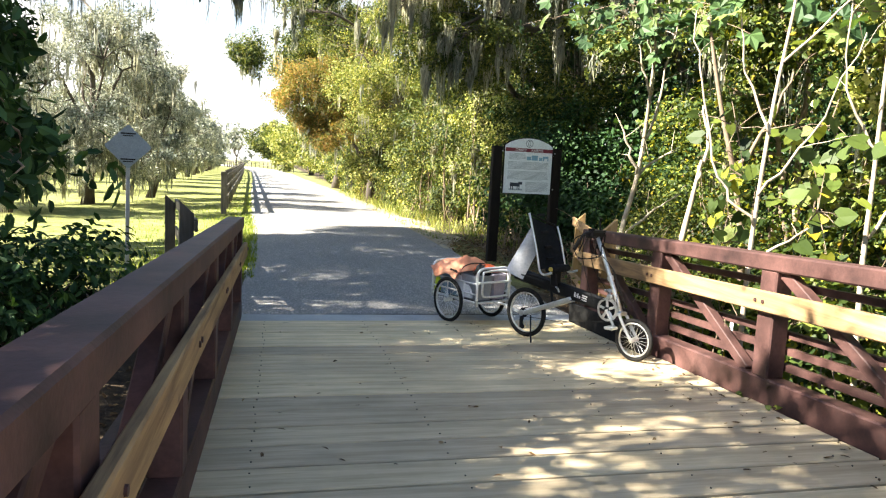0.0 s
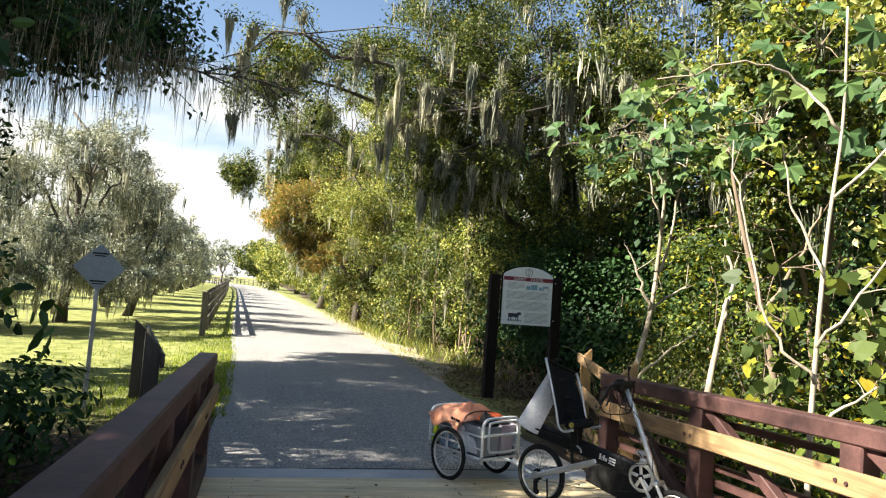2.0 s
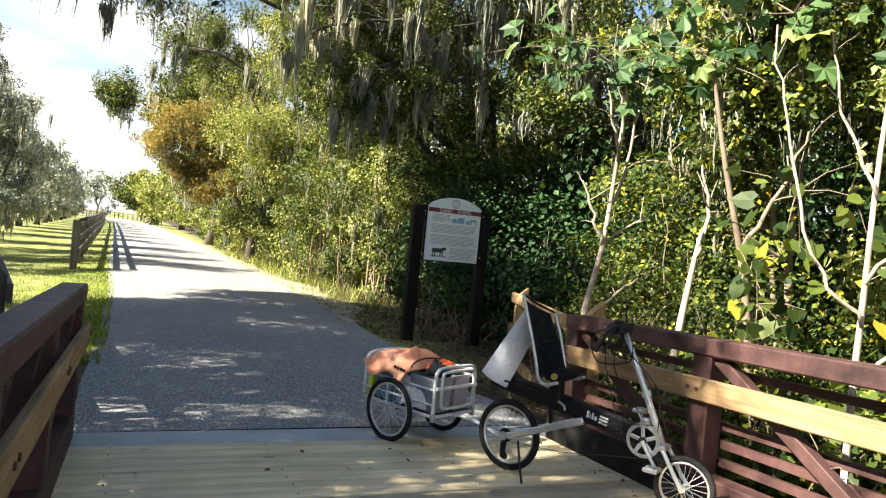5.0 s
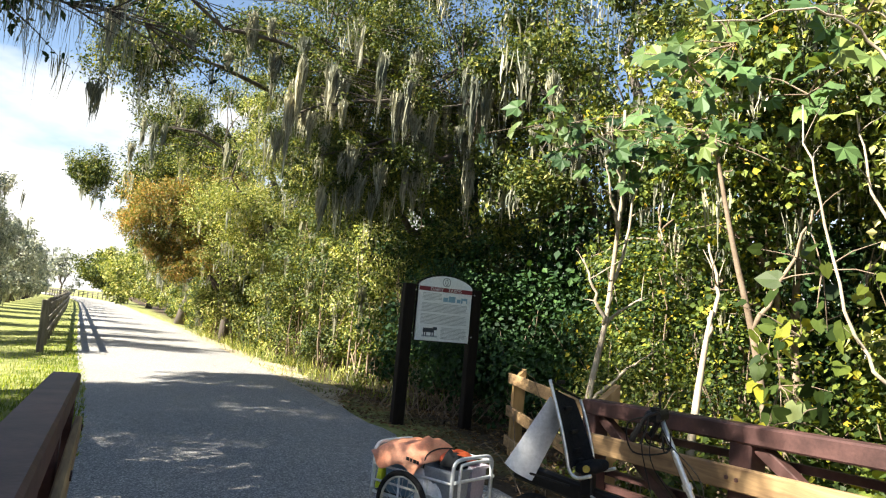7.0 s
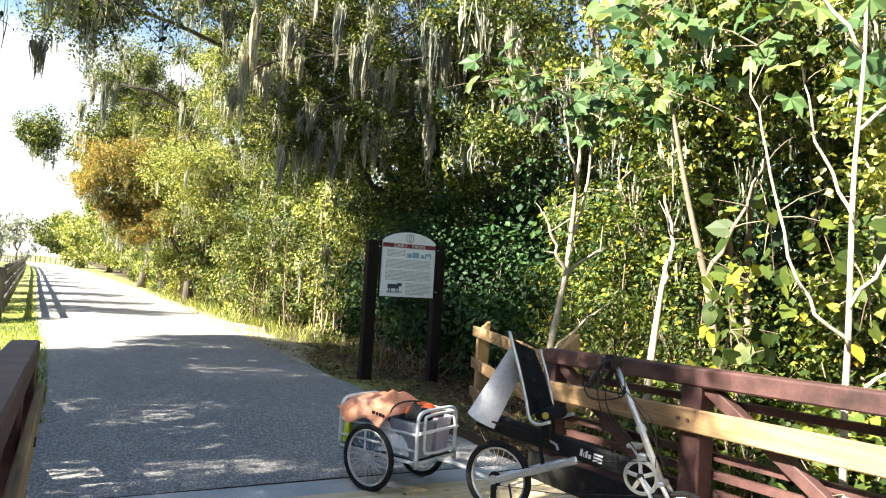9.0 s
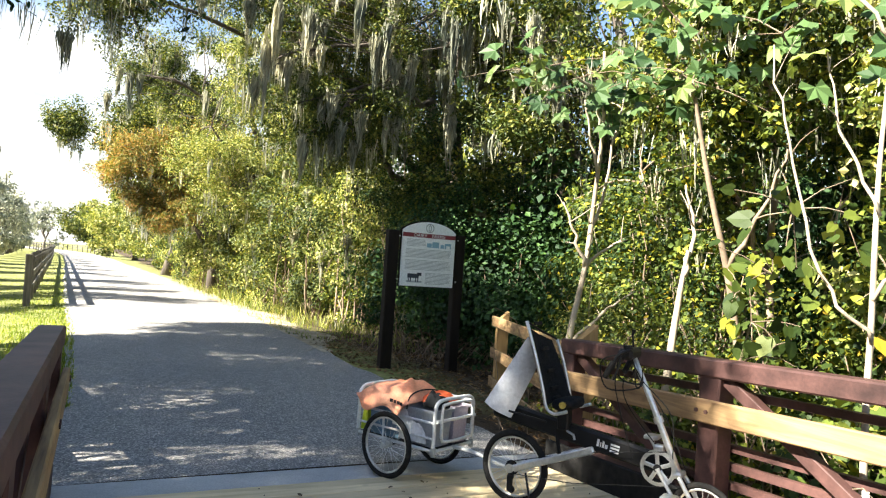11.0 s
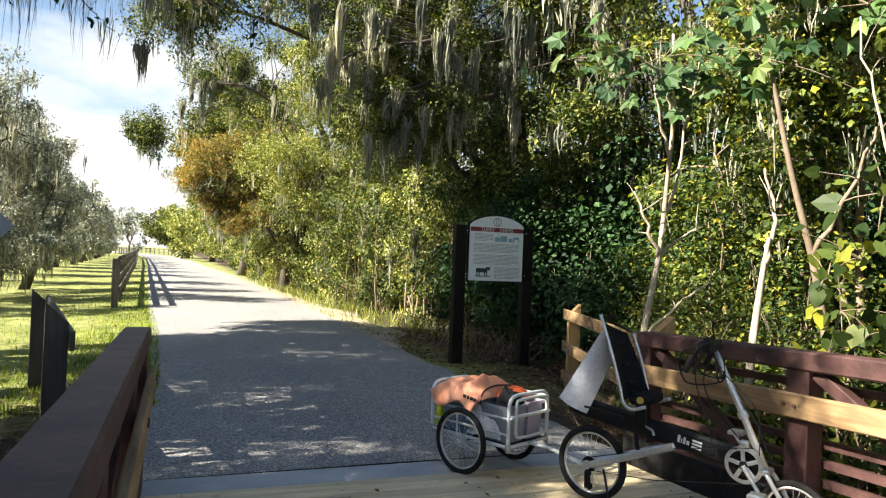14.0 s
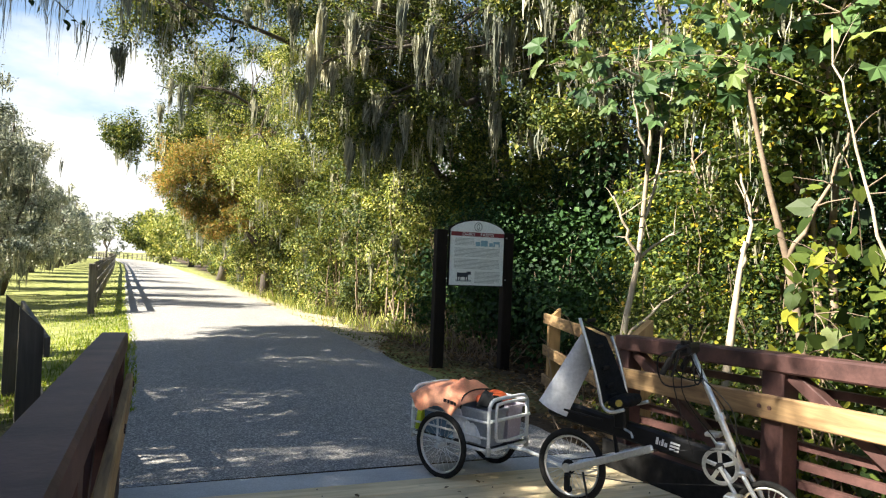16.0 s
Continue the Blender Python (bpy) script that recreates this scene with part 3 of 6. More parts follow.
# ---- bridge ----
def build_deck():
    deck = thing("deck", "weathered wooden bridge deck of wide crosswise planks", "deck", kind="structure")
    beams = Geo()
    for x in (0.25, 1.3, 2.5, 3.5):
        L = 14.5
        m = pose(x, END - 0.4, -0.06, -math.degrees(math.atan(SLOPE)))
        box(beams, (-0.05, -L, -0.32), (0.05, 0, -0.02), 0.01, m)
    part("beam", beams, "steel", deck)
    pitch, y, i = 0.306, 7.54, 0
    r = np.random.default_rng(11)
    meshes = []
    for k in range(6):
        g = Geo()
        box(g, (-1.90, -0.1405, -0.085), (1.90, 0.1405, 0.0), 0.006)
        meshes.append(g.mesh("plank", "plank"))
    while y > -6.2:
        ob = part("plank", meshes[i % 6], "plank", deck)
        yc = y - pitch / 2
        ob.matrix_basis = pose(1.875 + r.normal(0, 0.012), yc, deck_z(yc) + r.normal(0, 0.0015), r.normal(0, 0.25) - math.degrees(math.atan(SLOPE)), r.normal(0, 0.05), r.normal(0, 0.08))
        y -= pitch
        i += 1
    nails = Geo()
    for row in range(46):
        yc = 7.54 - pitch * (row + 0.5)
        for x in (0.27, 1.3, 2.5, 3.5):
            for dy in (-0.08, 0.08):
                disc(nails, (x + r.normal(0, 0.01), yc + dy, deck_z(yc + dy) + 0.003), Matrix.Identity(4), 0.0045, 0.006, 6)
    tagged(part("screw_head", nails, "black", deck), kind="stuff")


build_deck()


def slope_box(geo, x0, x1, y0, y1, z0, z1, bev=0.006):
    """A rail parallel to the deck; heights count from the deck."""
    box(geo, (x0, y0, z0), (x1, y1, z1), bev)
    v = geo.v[-1]
    v[:, 2] += SLOPE * (END - v[:, 1])
    return geo


def railing(side, y_end, posts):
    """side +1: on the right of the deck, -1: on its left."""
    xin = 3.78 if side > 0 else 0.026
    def sx(a, b):
        return tuple(sorted((xin + side * a, xin + side * b)))
    label = "rust-brown steel truss railing with golden wooden rub rail along deck"
    rail = thing("bridge_railing", label, "railing", "truss sides of the bridge")
    y0 = -6.0
    part("top_chord", slope_box(Geo(), *sx(0.0, 0.17), y0, y_end, 0.955, 1.075, 0.012), "steel", rail)
    part("bottom_chord", slope_box(Geo(), *sx(0.01, 0.16), y0, y_end, -0.02, 0.185, 0.012), "steel", rail)
    part("rub_rail", slope_box(Geo(), *sx(-0.045, -0.001), y0, y_end - 0.12, 0.665, 0.815, 0.008), "rub", rail, "golden-brown weathered pine board")
    for k, z in enumerate((0.235, 0.355, 0.475, 0.83)):
        g = Geo()
        slope_box(g, *sx(0.165, 0.171), y0, y_end, z, z + 0.05, 0.001)
        slope_box(g, *sx(0.171, 0.215), y0, y_end, z + 0.044, z + 0.05, 0.001)
        part("horizontal_rail", g, "steel", rail)
    for p in posts:
        z = SLOPE * (END - p)
        g = box(Geo(), (*sx(0.012, 0.012)[:1], p - 0.085, z + 0.18), (sx(0.155, 0.155)[0], p + 0.085, z + 0.96), 0.01) if side > 0 else \
            box(Geo(), (sx(0.155, 0.155)[0], p - 0.085, z + 0.18), (sx(0.012, 0.012)[0], p + 0.085, z + 0.96), 0.01)
        part("post", g, "steel", rail)
        for dy in (-0.04, 0.04):
            bolt = disc(Geo(), (xin - side * 0.047, p + dy, z + 0.74), Matrix.Rotation(math.pi / 2, 4, 'Y'), 0.014, 0.012, 8)
            part("bolt", bolt, "steel", rail)
    for a, b in zip(posts[:-1], posts[1:]):
        za, zb = SLOPE * (END - a) + 0.95, SLOPE * (END - b) + 0.17
        p0, p1 = np.array((xin + side * 0.09, a - 0.09, za)), np.array((xin + side * 0.09, b + 0.20, zb))
        d = p1 - p0
        L = np.linalg.norm(d)
        m = Matrix.Translation(p0) @ Matrix.Rotation(math.atan2(-d[2], d[1]) * -1, 4, 'X')
        part("diagonal", box(Geo(), (-0.04, 0, -0.04), (0.04, L, 0.04), 0.006, m), "steel", rail)
    return rail


railing(+1, 7.52, [7.43 - 1.525 * k for k in range(9)])
railing(-1, 7.80, [7.71 - 1.525 * k for k in range(9)])


tag = thing("tag", "small white tag wired to the railing", "tag", at=pose(3.955, 4.95, SLOPE * (END - 4.95) + 0.44))
part("plate", box(Geo(), (-0.004, -0.02, -0.05), (0.0, 0.02, 0.05), 0.001), "white", tag)


def approach_fence(near, far, side, label):
    """Timber wing fence with slant-topped posts, flaring out from the bridge's end."""
    fence = thing("wing_fence", label, "fence", "wing fences at the bridge end")
    n, f = np.array(near), np.array(far)
    d = f - n
    L = np.linalg.norm(d)
    ang = math.degrees(math.atan2(d[1], d[0])) - 90
    inner = -side
    for k, t in enumerate((0.0, 0.5, 1.0)):
        p = n + d * t
        if k == 1:
            continue
        gz = float(ground_z(p[0], p[1])) - 0.35
        top = 1.20 if k == 0 else 1.08
        g = Geo()
        h = 0.075
        v = []
        for x in (-h, h):
            for y in (-h, h):
                v.append((x, y, gz))
        for x in (-h, h):
            for y in (-h, h):
                v.append((x, y, top - 0.11 * (x * inner / h + 1) / 2 * 1.3))
        g.add(xf(v, pose(p[0], p[1], 0, 0, 0, ang)), [np.array([(0, 2, 3, 1), (4, 5, 7, 6), (0, 1, 5, 4), (2, 6, 7, 3), (0, 4, 6, 2), (1, 3, 7, 5)])])
        # left posts and boards take the wood with shade mixed into its colour
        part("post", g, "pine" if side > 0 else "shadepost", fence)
    m = pose(n[0], n[1], 0, 0, 0, ang)
    for z0, z1 in ((0.86, 1.0), (0.42, 0.56), (0.02, 0.16)):
        x0, x1 = sorted((inner * 0.077, inner * 0.117))
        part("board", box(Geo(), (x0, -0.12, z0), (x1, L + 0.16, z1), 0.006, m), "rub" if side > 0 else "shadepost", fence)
    return fence


approach_fence((4.22, 7.72), (5.30, 10.95), +1, "sunlit yellow pine wing fence with slant-topped posts")
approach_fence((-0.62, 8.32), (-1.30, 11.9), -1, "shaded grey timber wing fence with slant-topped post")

# ---- information board ----
def text_mesh(body, size, mat, m, parent, name="lettering"):
    c = bpy.data.curves.new(name, 'FONT')
    c.body, c.size, c.align_x, c.align_y, c.extrude = body, size, 'CENTER', 'CENTER', 0.0008
    tmp = new(name, c)
    me = bpy.data.meshes.new_from_object(tmp)
    bpy.data.objects.remove(tmp)
    me.transform(m)
    me.materials.clear()
    me.materials.append(M[mat])
    ob = new(name, me)
    ob.parent = parent
    return ob


def info_board():
    x0, x1, y, z0, z1, arch = 4.604, 5.566, 13.07, 1.296, 2.207, 0.155
    sign = thing("information_board", "arched white information board with maroon band on dark posts", "sign")
    for xa, xb in ((x0 - 0.235, x0 - 0.045), (x1 + 0.03, x1 + 0.205)):
        part("post", box(Geo(), (xa, y + 0.0, -0.4), (xb, y + 0.16, 2.19), 0.012), "darkpost", sign, "dark brown square post")
    g = Geo()
    n = 24
    top = [(x1 + (x0 - x1) * i / n, z1 + arch * (1 - (2 * i / n - 1) ** 2) ** 0.8) for i in range(n + 1)]
    out = [(x0, z0), (x1, z0)] + top
    def outline(geo, pts, ya, yb):
        k = len(pts)
        v = [(a, ya, b) for a, b in pts] + [(a, yb, b) for a, b in pts]
        c = np.mean(pts, axis=0)
        v += [(c[0], ya, c[1]), (c[0], yb, c[1])]
        i = np.arange(k)
        j = (i + 1) % k
        geo.add(v, [np.stack([i, i + k, j + k, j], -1), np.stack([np.full(k, 2 * k), i, j], -1), np.stack([np.full(k, 2 * k + 1), j + k, i + k], -1)])
    outline(g, out, y - 0.012, y + 0.02)
    part("panel", g, "signwhite", sign)
    g = Geo()
    cx, cz = (x0 + x1) / 2, (z0 + z1) / 2
    big = [(cx + (a - cx) * 1.045, cz + (b - cz) * 1.03) for a, b in out]
    outline(g, big, y + 0.021, y + 0.05)
    part("frame", g, "darkpost", sign, "dark backing frame")
    W = x1 - x0
    f = y - 0.0135
    def bar(xa, xb, za, zb, mat, name="print_line", yy=f):
        return part(name, box(Geo(), (x0 + xa * W, yy - 0.001, za), (x0 + xb * W, yy + 0.0012, zb), 0.0004), mat, sign)
    bar(0.0, 1.0, 2.10, 2.17, "maroon", "title_band")
    for word, dx in (("DAIRY", -0.165), ("FARMS", 0.165)):
        text_mesh(word, 0.082, "white", Matrix.Translation((cx + dx, f - 0.002, 2.132)) @ Matrix.Rotation(math.pi / 2, 4, 'X'), sign)
    part("emblem", disc(Geo(), (cx, f, 2.262), Matrix.Rotation(math.pi / 2, 4, 'X'), 0.075, 0.003, 24, 0.062), "ink", sign)
    part("emblem", disc(Geo(), (cx, f, 2.262), Matrix.Rotation(math.pi / 2, 4, 'X') @ Matrix.Diagonal((0.55, 1, 1, 1)), 0.052, 0.003, 20, 0.036), "ink", sign)
    r = np.random.default_rng(5)
    z = 2.085
    def para(xa, xb, z, n, step=0.0215):
        for i in range(n):
            bar(xa, xb - (0.0 if i < n - 1 else 0.12) - r.uniform(0, 0.02), z - 0.006, z, "ink")
            z -= step
        return z
    para(0.08, 0.44, 2.065, 6)
    for xa, xb, h in ((0.46, 0.56, 0.07), (0.56, 0.70, 0.095), (0.72, 0.80, 0.06), (0.80, 0.93, 0.085)):
        bar(xa, xb - 0.01, 1.945, 1.945 + h, "inkblue", "printed_picture")
    bar(0.83, 0.90, 1.945, 1.99, "signwhite", "printed_picture", f - 0.002)
    para(0.07, 0.93, 1.905, 7)
    para(0.07, 0.93, 1.725, 8)
    para(0.46, 0.95, 1.52, 9)
    # plain patches for the printed picture in the lower corner
    bar(0.11, 0.40, 1.355, 1.385, "inkpale", "printed_picture")
    bar(0.13, 0.34, 1.43, 1.50, "inkdark", "printed_picture", f - 0.002)
    bar(0.31, 0.39, 1.47, 1.52, "inkdark", "printed_picture", f - 0.002)
    for xa in (0.14, 0.18, 0.28, 0.32):
        bar(xa, xa + 0.018, 1.365, 1.43, "inkdark", "printed_picture", f - 0.002)
    for px in (x0 - 0.05, x1 + 0.055):
        for pz in (1.4, 2.1):
            part("bolt", disc(Geo(), (px, y - 0.003, pz), Matrix.Rotation(math.pi / 2, 4, 'X'), 0.012, 0.012, 8), "galv", sign)


info_board()


def diamond_sign():
    s = thing("road_sign", "grey back of a diamond road sign on galvanised post", "sign", at=pose(-1.80, 11.2, 0, 0, 0.6, 6))
    part("post", box(Geo(), (-0.028, 0, -0.5), (0.028, 0.02, 2.07), 0.004), "galv", s)
    g = Geo()
    R = 0.318
    pts = []
    for q in range(4):
        a = math.pi / 2 * q
        for e in (-0.06, 0.0, 0.06):
            rr = R * (0.965 if e else 0.985)
            pts.append((rr * math.cos(a + e), rr * math.sin(a + e)))
    n = len(pts)
    v = [(a, -0.006, 1.785 + b) for a, b in pts] + [(a, -0.002, 1.785 + b) for a, b in pts] + [(0, -0.006, 1.785), (0, -0.002, 1.785)]
    i = np.arange(n)
    j = (i + 1) % n
    g.add(v, [np.stack([i, j, j + n, i + n], -1), np.stack([np.full(n, 2 * n), j, i], -1), np.stack([np.full(n, 2 * n + 1), i + n, j + n], -1)])
    part("plate", g, "alu", s, "dull grey aluminium plate")
    for z in (1.975, 1.60):
        part("bracket", box(Geo(), (-0.10, -0.016, z - 0.01), (0.10, -0.0065, z + 0.01), 0.003), "black", s)
        part("bracket", box(Geo(), (-0.07, -0.014, z - 0.04), (0.07, -0.0065, z - 0.025), 0.003), "black", s)


diamond_sign()


def trail_fence():
    """Post and rail fence along the trail."""
    fence = thing("trail_fence", "weathered grey post-and-rail fence beside the trail", "fence")
    ys = [23.5 + 2.45 * k for k in range(42)]
    def fx(y):
        return float(trail_left(y)) - 0.86 - 0.004 * (y - 23.5)
    post = box(Geo(), (-0.085, -0.085, -0.35), (0.085, 0.085, 1.27), 0.015).mesh("post", "greypost")
    r = np.random.default_rng(2)
    for k, y in enumerate(ys):
        ob = part("post", post, "greypost", fence)
        ob.matrix_basis = pose(fx(y), y, 0, r.normal(0, 1.0), r.normal(0, 1.0), r.uniform(-4, 4))
    for a, b in zip(ys[:-1], ys[1:]):
        for z in (0.42, 0.78, 1.13):
            g = Geo()
            p0, p1 = np.array((fx(a), a, z)), np.array((fx(b), b, z))
            d = p1 - p0
            m = Matrix.Translation(p0) @ Matrix.Rotation(math.atan2(-d[0], d[1]), 4, 'Z')
            box(g, (0.086, -0.05, -0.07), (0.126, np.linalg.norm(d) - 0.052, 0.07), 0.006, m)
            part("rail", g, "greypost", fence)
    # where the trail bends the same fence crosses the view
    n = 24
    pts = [(float(trail_left(y)) - 1.3, y) for y in np.linspace(127, 245, n)] 
    far = thing("far_fence", "grey three-rail fence along the distant bend", "fence")
    for (xa, ya), (xb, yb) in zip(pts[:-1], pts[1:]):
        for z in (0.45, 0.8, 1.15):
            part("rail", tube(Geo(), [(xa, ya, z), (xb, yb, z)], 0.07, 4), "greypost", far)
        part("post", box(Geo(), (xa - 0.1, ya - 0.1, -0.3), (xa + 0.1, ya + 0.1, 1.3), 0.02), "greypost", far)
    pts = [(float(trail_right(y)) + 1.5, y) for y in np.linspace(120, 245, n)]
    far = thing("far_fence", "grey three-rail fence on the outside of the distant bend", "fence")
    for (xa, ya), (xb, yb) in zip(pts[:-1], pts[1:]):
        for z in (0.45, 0.8, 1.15):
            part("rail", tube(Geo(), [(xa, ya, z), (xb, yb, z)], 0.07, 4), "greypost", far)
        part("post", box(Geo(), (xa - 0.1, ya - 0.1, -0.3), (xa + 0.1, ya + 0.1, 1.3), 0.02), "greypost", far)


trail_fence()

# ---- bicycle ----
RX = Matrix.Rotation(math.pi / 2, 4, 'X')


def wheel(parent, c, R, tyre_r, spokes, name="wheel", axis=RX, rim="silver"):
    """A spoked wheel in the x-z plane of its parent."""
    tyre = part(name, torus(Geo(), c, axis, R - tyre_r, tyre_r, 48, 10), "rubber", parent, "black rubber tyre", True)
    part("rim", torus(Geo(), c, axis @ Matrix.Diagonal((1, 1, 1.2, 1)), R - 2 * tyre_r - 0.004, 0.009, 48, 8), rim, tyre, "silver rim", True)
    g = Geo()
    for i in range(spokes):
        a = 2 * math.pi * i / spokes
        b = a + (0.35 if i % 2 else -0.35)
        s = 0.03 if (i // 2) % 2 else -0.03
        p0 = Matrix.Translation(c) @ axis @ Vector((0.022 * math.cos(b), 0.022 * math.sin(b), s))
        p1 = Matrix.Translation(c) @ axis @ Vector(((R - 2 * tyre_r) * math.cos(a), (R - 2 * tyre_r) * math.sin(a), 0))
        tube(g, [p0, p1], 0.0016, 4, False)
    part("spokes", g, "silver", tyre)
    part("hub", tube(Geo(), [Matrix.Translation(c) @ axis @ Vector((0, 0, -0.05)), Matrix.Translation(c) @ axis @ Vector((0, 0, 0.05))], 0.022, 10), "silver", tyre)
    return tyre


def bicycle():
    """Local frame: x forward, y to the bike's left, origin at the rear contact; the camera sees its right side."""
    zr, zf = deck_z(6.673), deck_z(5.535)
    L = 1.31
    bike = thing("recumbent_bicycle", "black and silver recumbent bicycle parked on kickstand by railing", "bicycle",
                 at=pose(2.845, 6.673, zr, 0, -math.degrees(math.atan2(zf - zr, L)), -60.3))
    wheel(bike, (0, 0, 0.25), 0.25, 0.023, 28, "rear_wheel")
    wheel(bike, (L, 0, 0.19), 0.19, 0.019, 24, "front_wheel")
    # frame beam
    d0, d1 = np.array((-0.18, 0.02, 0.635)), np.array((1.08, 0.02, 0.425))
    g = Geo()
    ang = math.atan2(d0[2] - d1[2], d1[0] - d0[0])
    box(g, (0, -0.03, -0.062), (np.linalg.norm(d1 - d0), 0.03, 0.062), 0.016, Matrix.Translation(d0) @ Matrix.Rotation(ang, 4, 'Y'))
    beam = part("frame_beam", g, "black", bike, "glossy black box beam")
    bm = Matrix.Translation(d0) @ Matrix.Rotation(ang, 4, 'Y')
    for i, (xa, w, h) in enumerate(((0.78, 0.016, 0.045), (0.803, 0.006, 0.03), (0.816, 0.014, 0.042), (0.836, 0.018, 0.026))):
        part("lettering", box(Geo(), (xa, -0.0325, -0.018), (xa + w, -0.0302, -0.018 + h), 0.0005, bm), "white", beam)
    for z in (-0.027, 0.0, 0.027):
        part("lettering", box(Geo(), (0.87, -0.0325, z * 0.75 - 0.006), (0.93, -0.0302, z * 0.75 + 0.006), 0.0005, bm), "white", beam)
    # swing arm
    for y in (-0.062, 0.062):
        a, b = np.array((0.02, y, 0.25)), np.array((0.585, y * 0.8, 0.468))
        dd = b - a
        m = Matrix.Translation(a) @ Matrix.Rotation(math.atan2(-dd[1], dd[0]) * -1, 4, 'Z') @ Matrix.Rotation(-math.atan2(dd[2], dd[0]), 4, 'Y')
        part("swing_arm", box(Geo(), (0, -0.013, -0.024), (np.linalg.norm(dd), 0.013, 0.024), 0.008, m), "silver", bike, "polished aluminium swing arm")
    part("shock", tube(Geo(), [(0.33, 0, 0.37), (0.30, 0, 0.56)], [0.014, 0.012], 10), "black", bike)
    part("dropout", disc(Geo(), (0.0, -0.075, 0.25), RX, 0.03, 0.012, 12), "silver", bike)
    for k, R in enumerate((0.05, 0.042, 0.034, 0.026)):
        part("sprocket", disc(Geo(), (0, -0.04 - 0.006 * k, 0.25), RX, R, 0.003, 20, 0.012), "black", bike)
    g = Geo()
    box(g, (-0.012, -0.09, 0.10), (0.03, -0.07, 0.21), 0.006)
    disc(g, (0.01, -0.075, 0.20), RX, 0.024, 0.01, 12)
    disc(g, (0.02, -0.075, 0.115), RX, 0.024, 0.01, 12)
    part("derailleur", g, "black", bike)
    # head tube, fork and stem
    part("steering_column", tube(Geo(), [(1.17, 0, 0.40), (1.12, 0, 0.52), (1.0, 0, 0.80), (0.865, 0, 1.10)], [0.021, 0.022, 0.019, 0.017], 12), "silver", bike, "long silver steering column", True)
    part("clamp", tube(Geo(), [(1.048, 0, 0.69), (1.032, 0, 0.725)], 0.030, 12), "silver", bike)
    for y in (-0.055, 0.055):
        part("fork_blade", tube(Geo(), smooth_path([(1.165, y * 0.5, 0.41), (1.20, y, 0.37), (1.27, y, 0.25), (1.315, y, 0.19)], 5), [0.014] * 15 + [0.010], 8), "silver", bike, "", True)
    part("fork_crown", box(Geo(), (1.14, -0.06, 0.385), (1.20, 0.06, 0.42), 0.01), "silver", bike)
    bar = smooth_path([(0.79, -0.15, 1.00), (0.83, -0.16, 1.09), (0.88, -0.10, 1.12), (0.87, 0, 1.10), (0.88, 0.10, 1.12), (0.84, 0.17, 1.11), (0.80, 0.17, 1.04)], 6)
    part("handlebar", tube(Geo(), bar, 0.0115, 8), "black", bike, "", True)
    for y in (-0.17, 0.17):
        part("grip", tube(Geo(), [(0.805, y, 1.05), (0.755, y * 1.05, 0.95)], 0.018, 10), "rubber", bike)
        part("brake_lever", tube(Geo(), [(0.85, y * 0.95, 1.09), (0.84, y, 1.02), (0.81, y * 1.05, 0.94)], 0.007, 6), "black", bike)
    part("bike_bell", disc(Geo(), (0.86, -0.07, 1.13), Matrix.Identity(4), 0.03, 0.04, 14), "black", bike)
    part("mirror", tube(Geo(), [(0.84, 0.10, 1.12), (0.83, 0.10, 1.20), (0.84, 0.10, 1.24)], [0.006, 0.006, 0.016], 6), "black", bike)
    for k, (a, b) in enumerate((((0.87, -0.05, 1.09), (1.14, -0.03, 0.46)), ((0.87, 0.05, 1.09), (1.2, 0.04, 0.42)), ((0.86, -0.10, 1.09), (0.9, -0.04, 0.45)), ((0.88, 0.08, 1.10), (1.05, 0.05, 0.5)))):
        a, b = np.array(a), np.array(b)
        mid = (a + b) / 2 + np.array((0.13 - 0.09 * k, -0.03, -0.02))
        part("cable", tube(Geo(), smooth_path([a, a + (mid - a) * 0.5 + np.array((-0.05, 0, 0.02)), mid, b], 6), 0.0035, 5), "rubber", bike)
    for k, (dx, dy, dz) in enumerate(((-0.13, -0.10, -0.16), (-0.10, 0.08, -0.13), (0.06, -0.06, -0.14))):
        loop = smooth_path([(0.84, dy, 1.10), (0.84 + dx, dy * 1.2, 1.04), (0.86 + dx * 0.9, dy, 1.10 + dz * 1.4), (0.93, dy * 0.4, 0.96 + dz * 0.4), (0.93, 0.0, 1.0)], 6)
        part("cable", tube(Geo(), loop, 0.005, 5), "rubber", bike)
    part("brake_clamp", box(Geo(), (0.80, -0.11, 1.06), (0.90, 0.09, 1.13), 0.02), "black", bike)
    # crank
    c = np.array((1.06, -0.055, 0.43))
    part("chainring", disc(Geo(), c, RX, 0.108, 0.004, 40, 0.088), "silver", bike, "bright silver chainring")
    part("chainring", disc(Geo(), c + np.array((0, -0.008, 0)), RX, 0.095, 0.003, 40, 0.084), "silver", bike)
    for k in range(5):
        a = 2 * math.pi * k / 5 + 0.4
        m = Matrix.Translation(c) @ Matrix.Rotation(-a, 4, 'Y')
        part("spider_arm", box(Geo(), (0.012, -0.008, -0.012), (0.092, 0.004, 0.012), 0.004, m), "silver", bike)
    part("bottom_bracket", tube(Geo(), [(1.06, -0.075, 0.43), (1.06, 0.075, 0.43)], 0.024, 12), "black", bike)
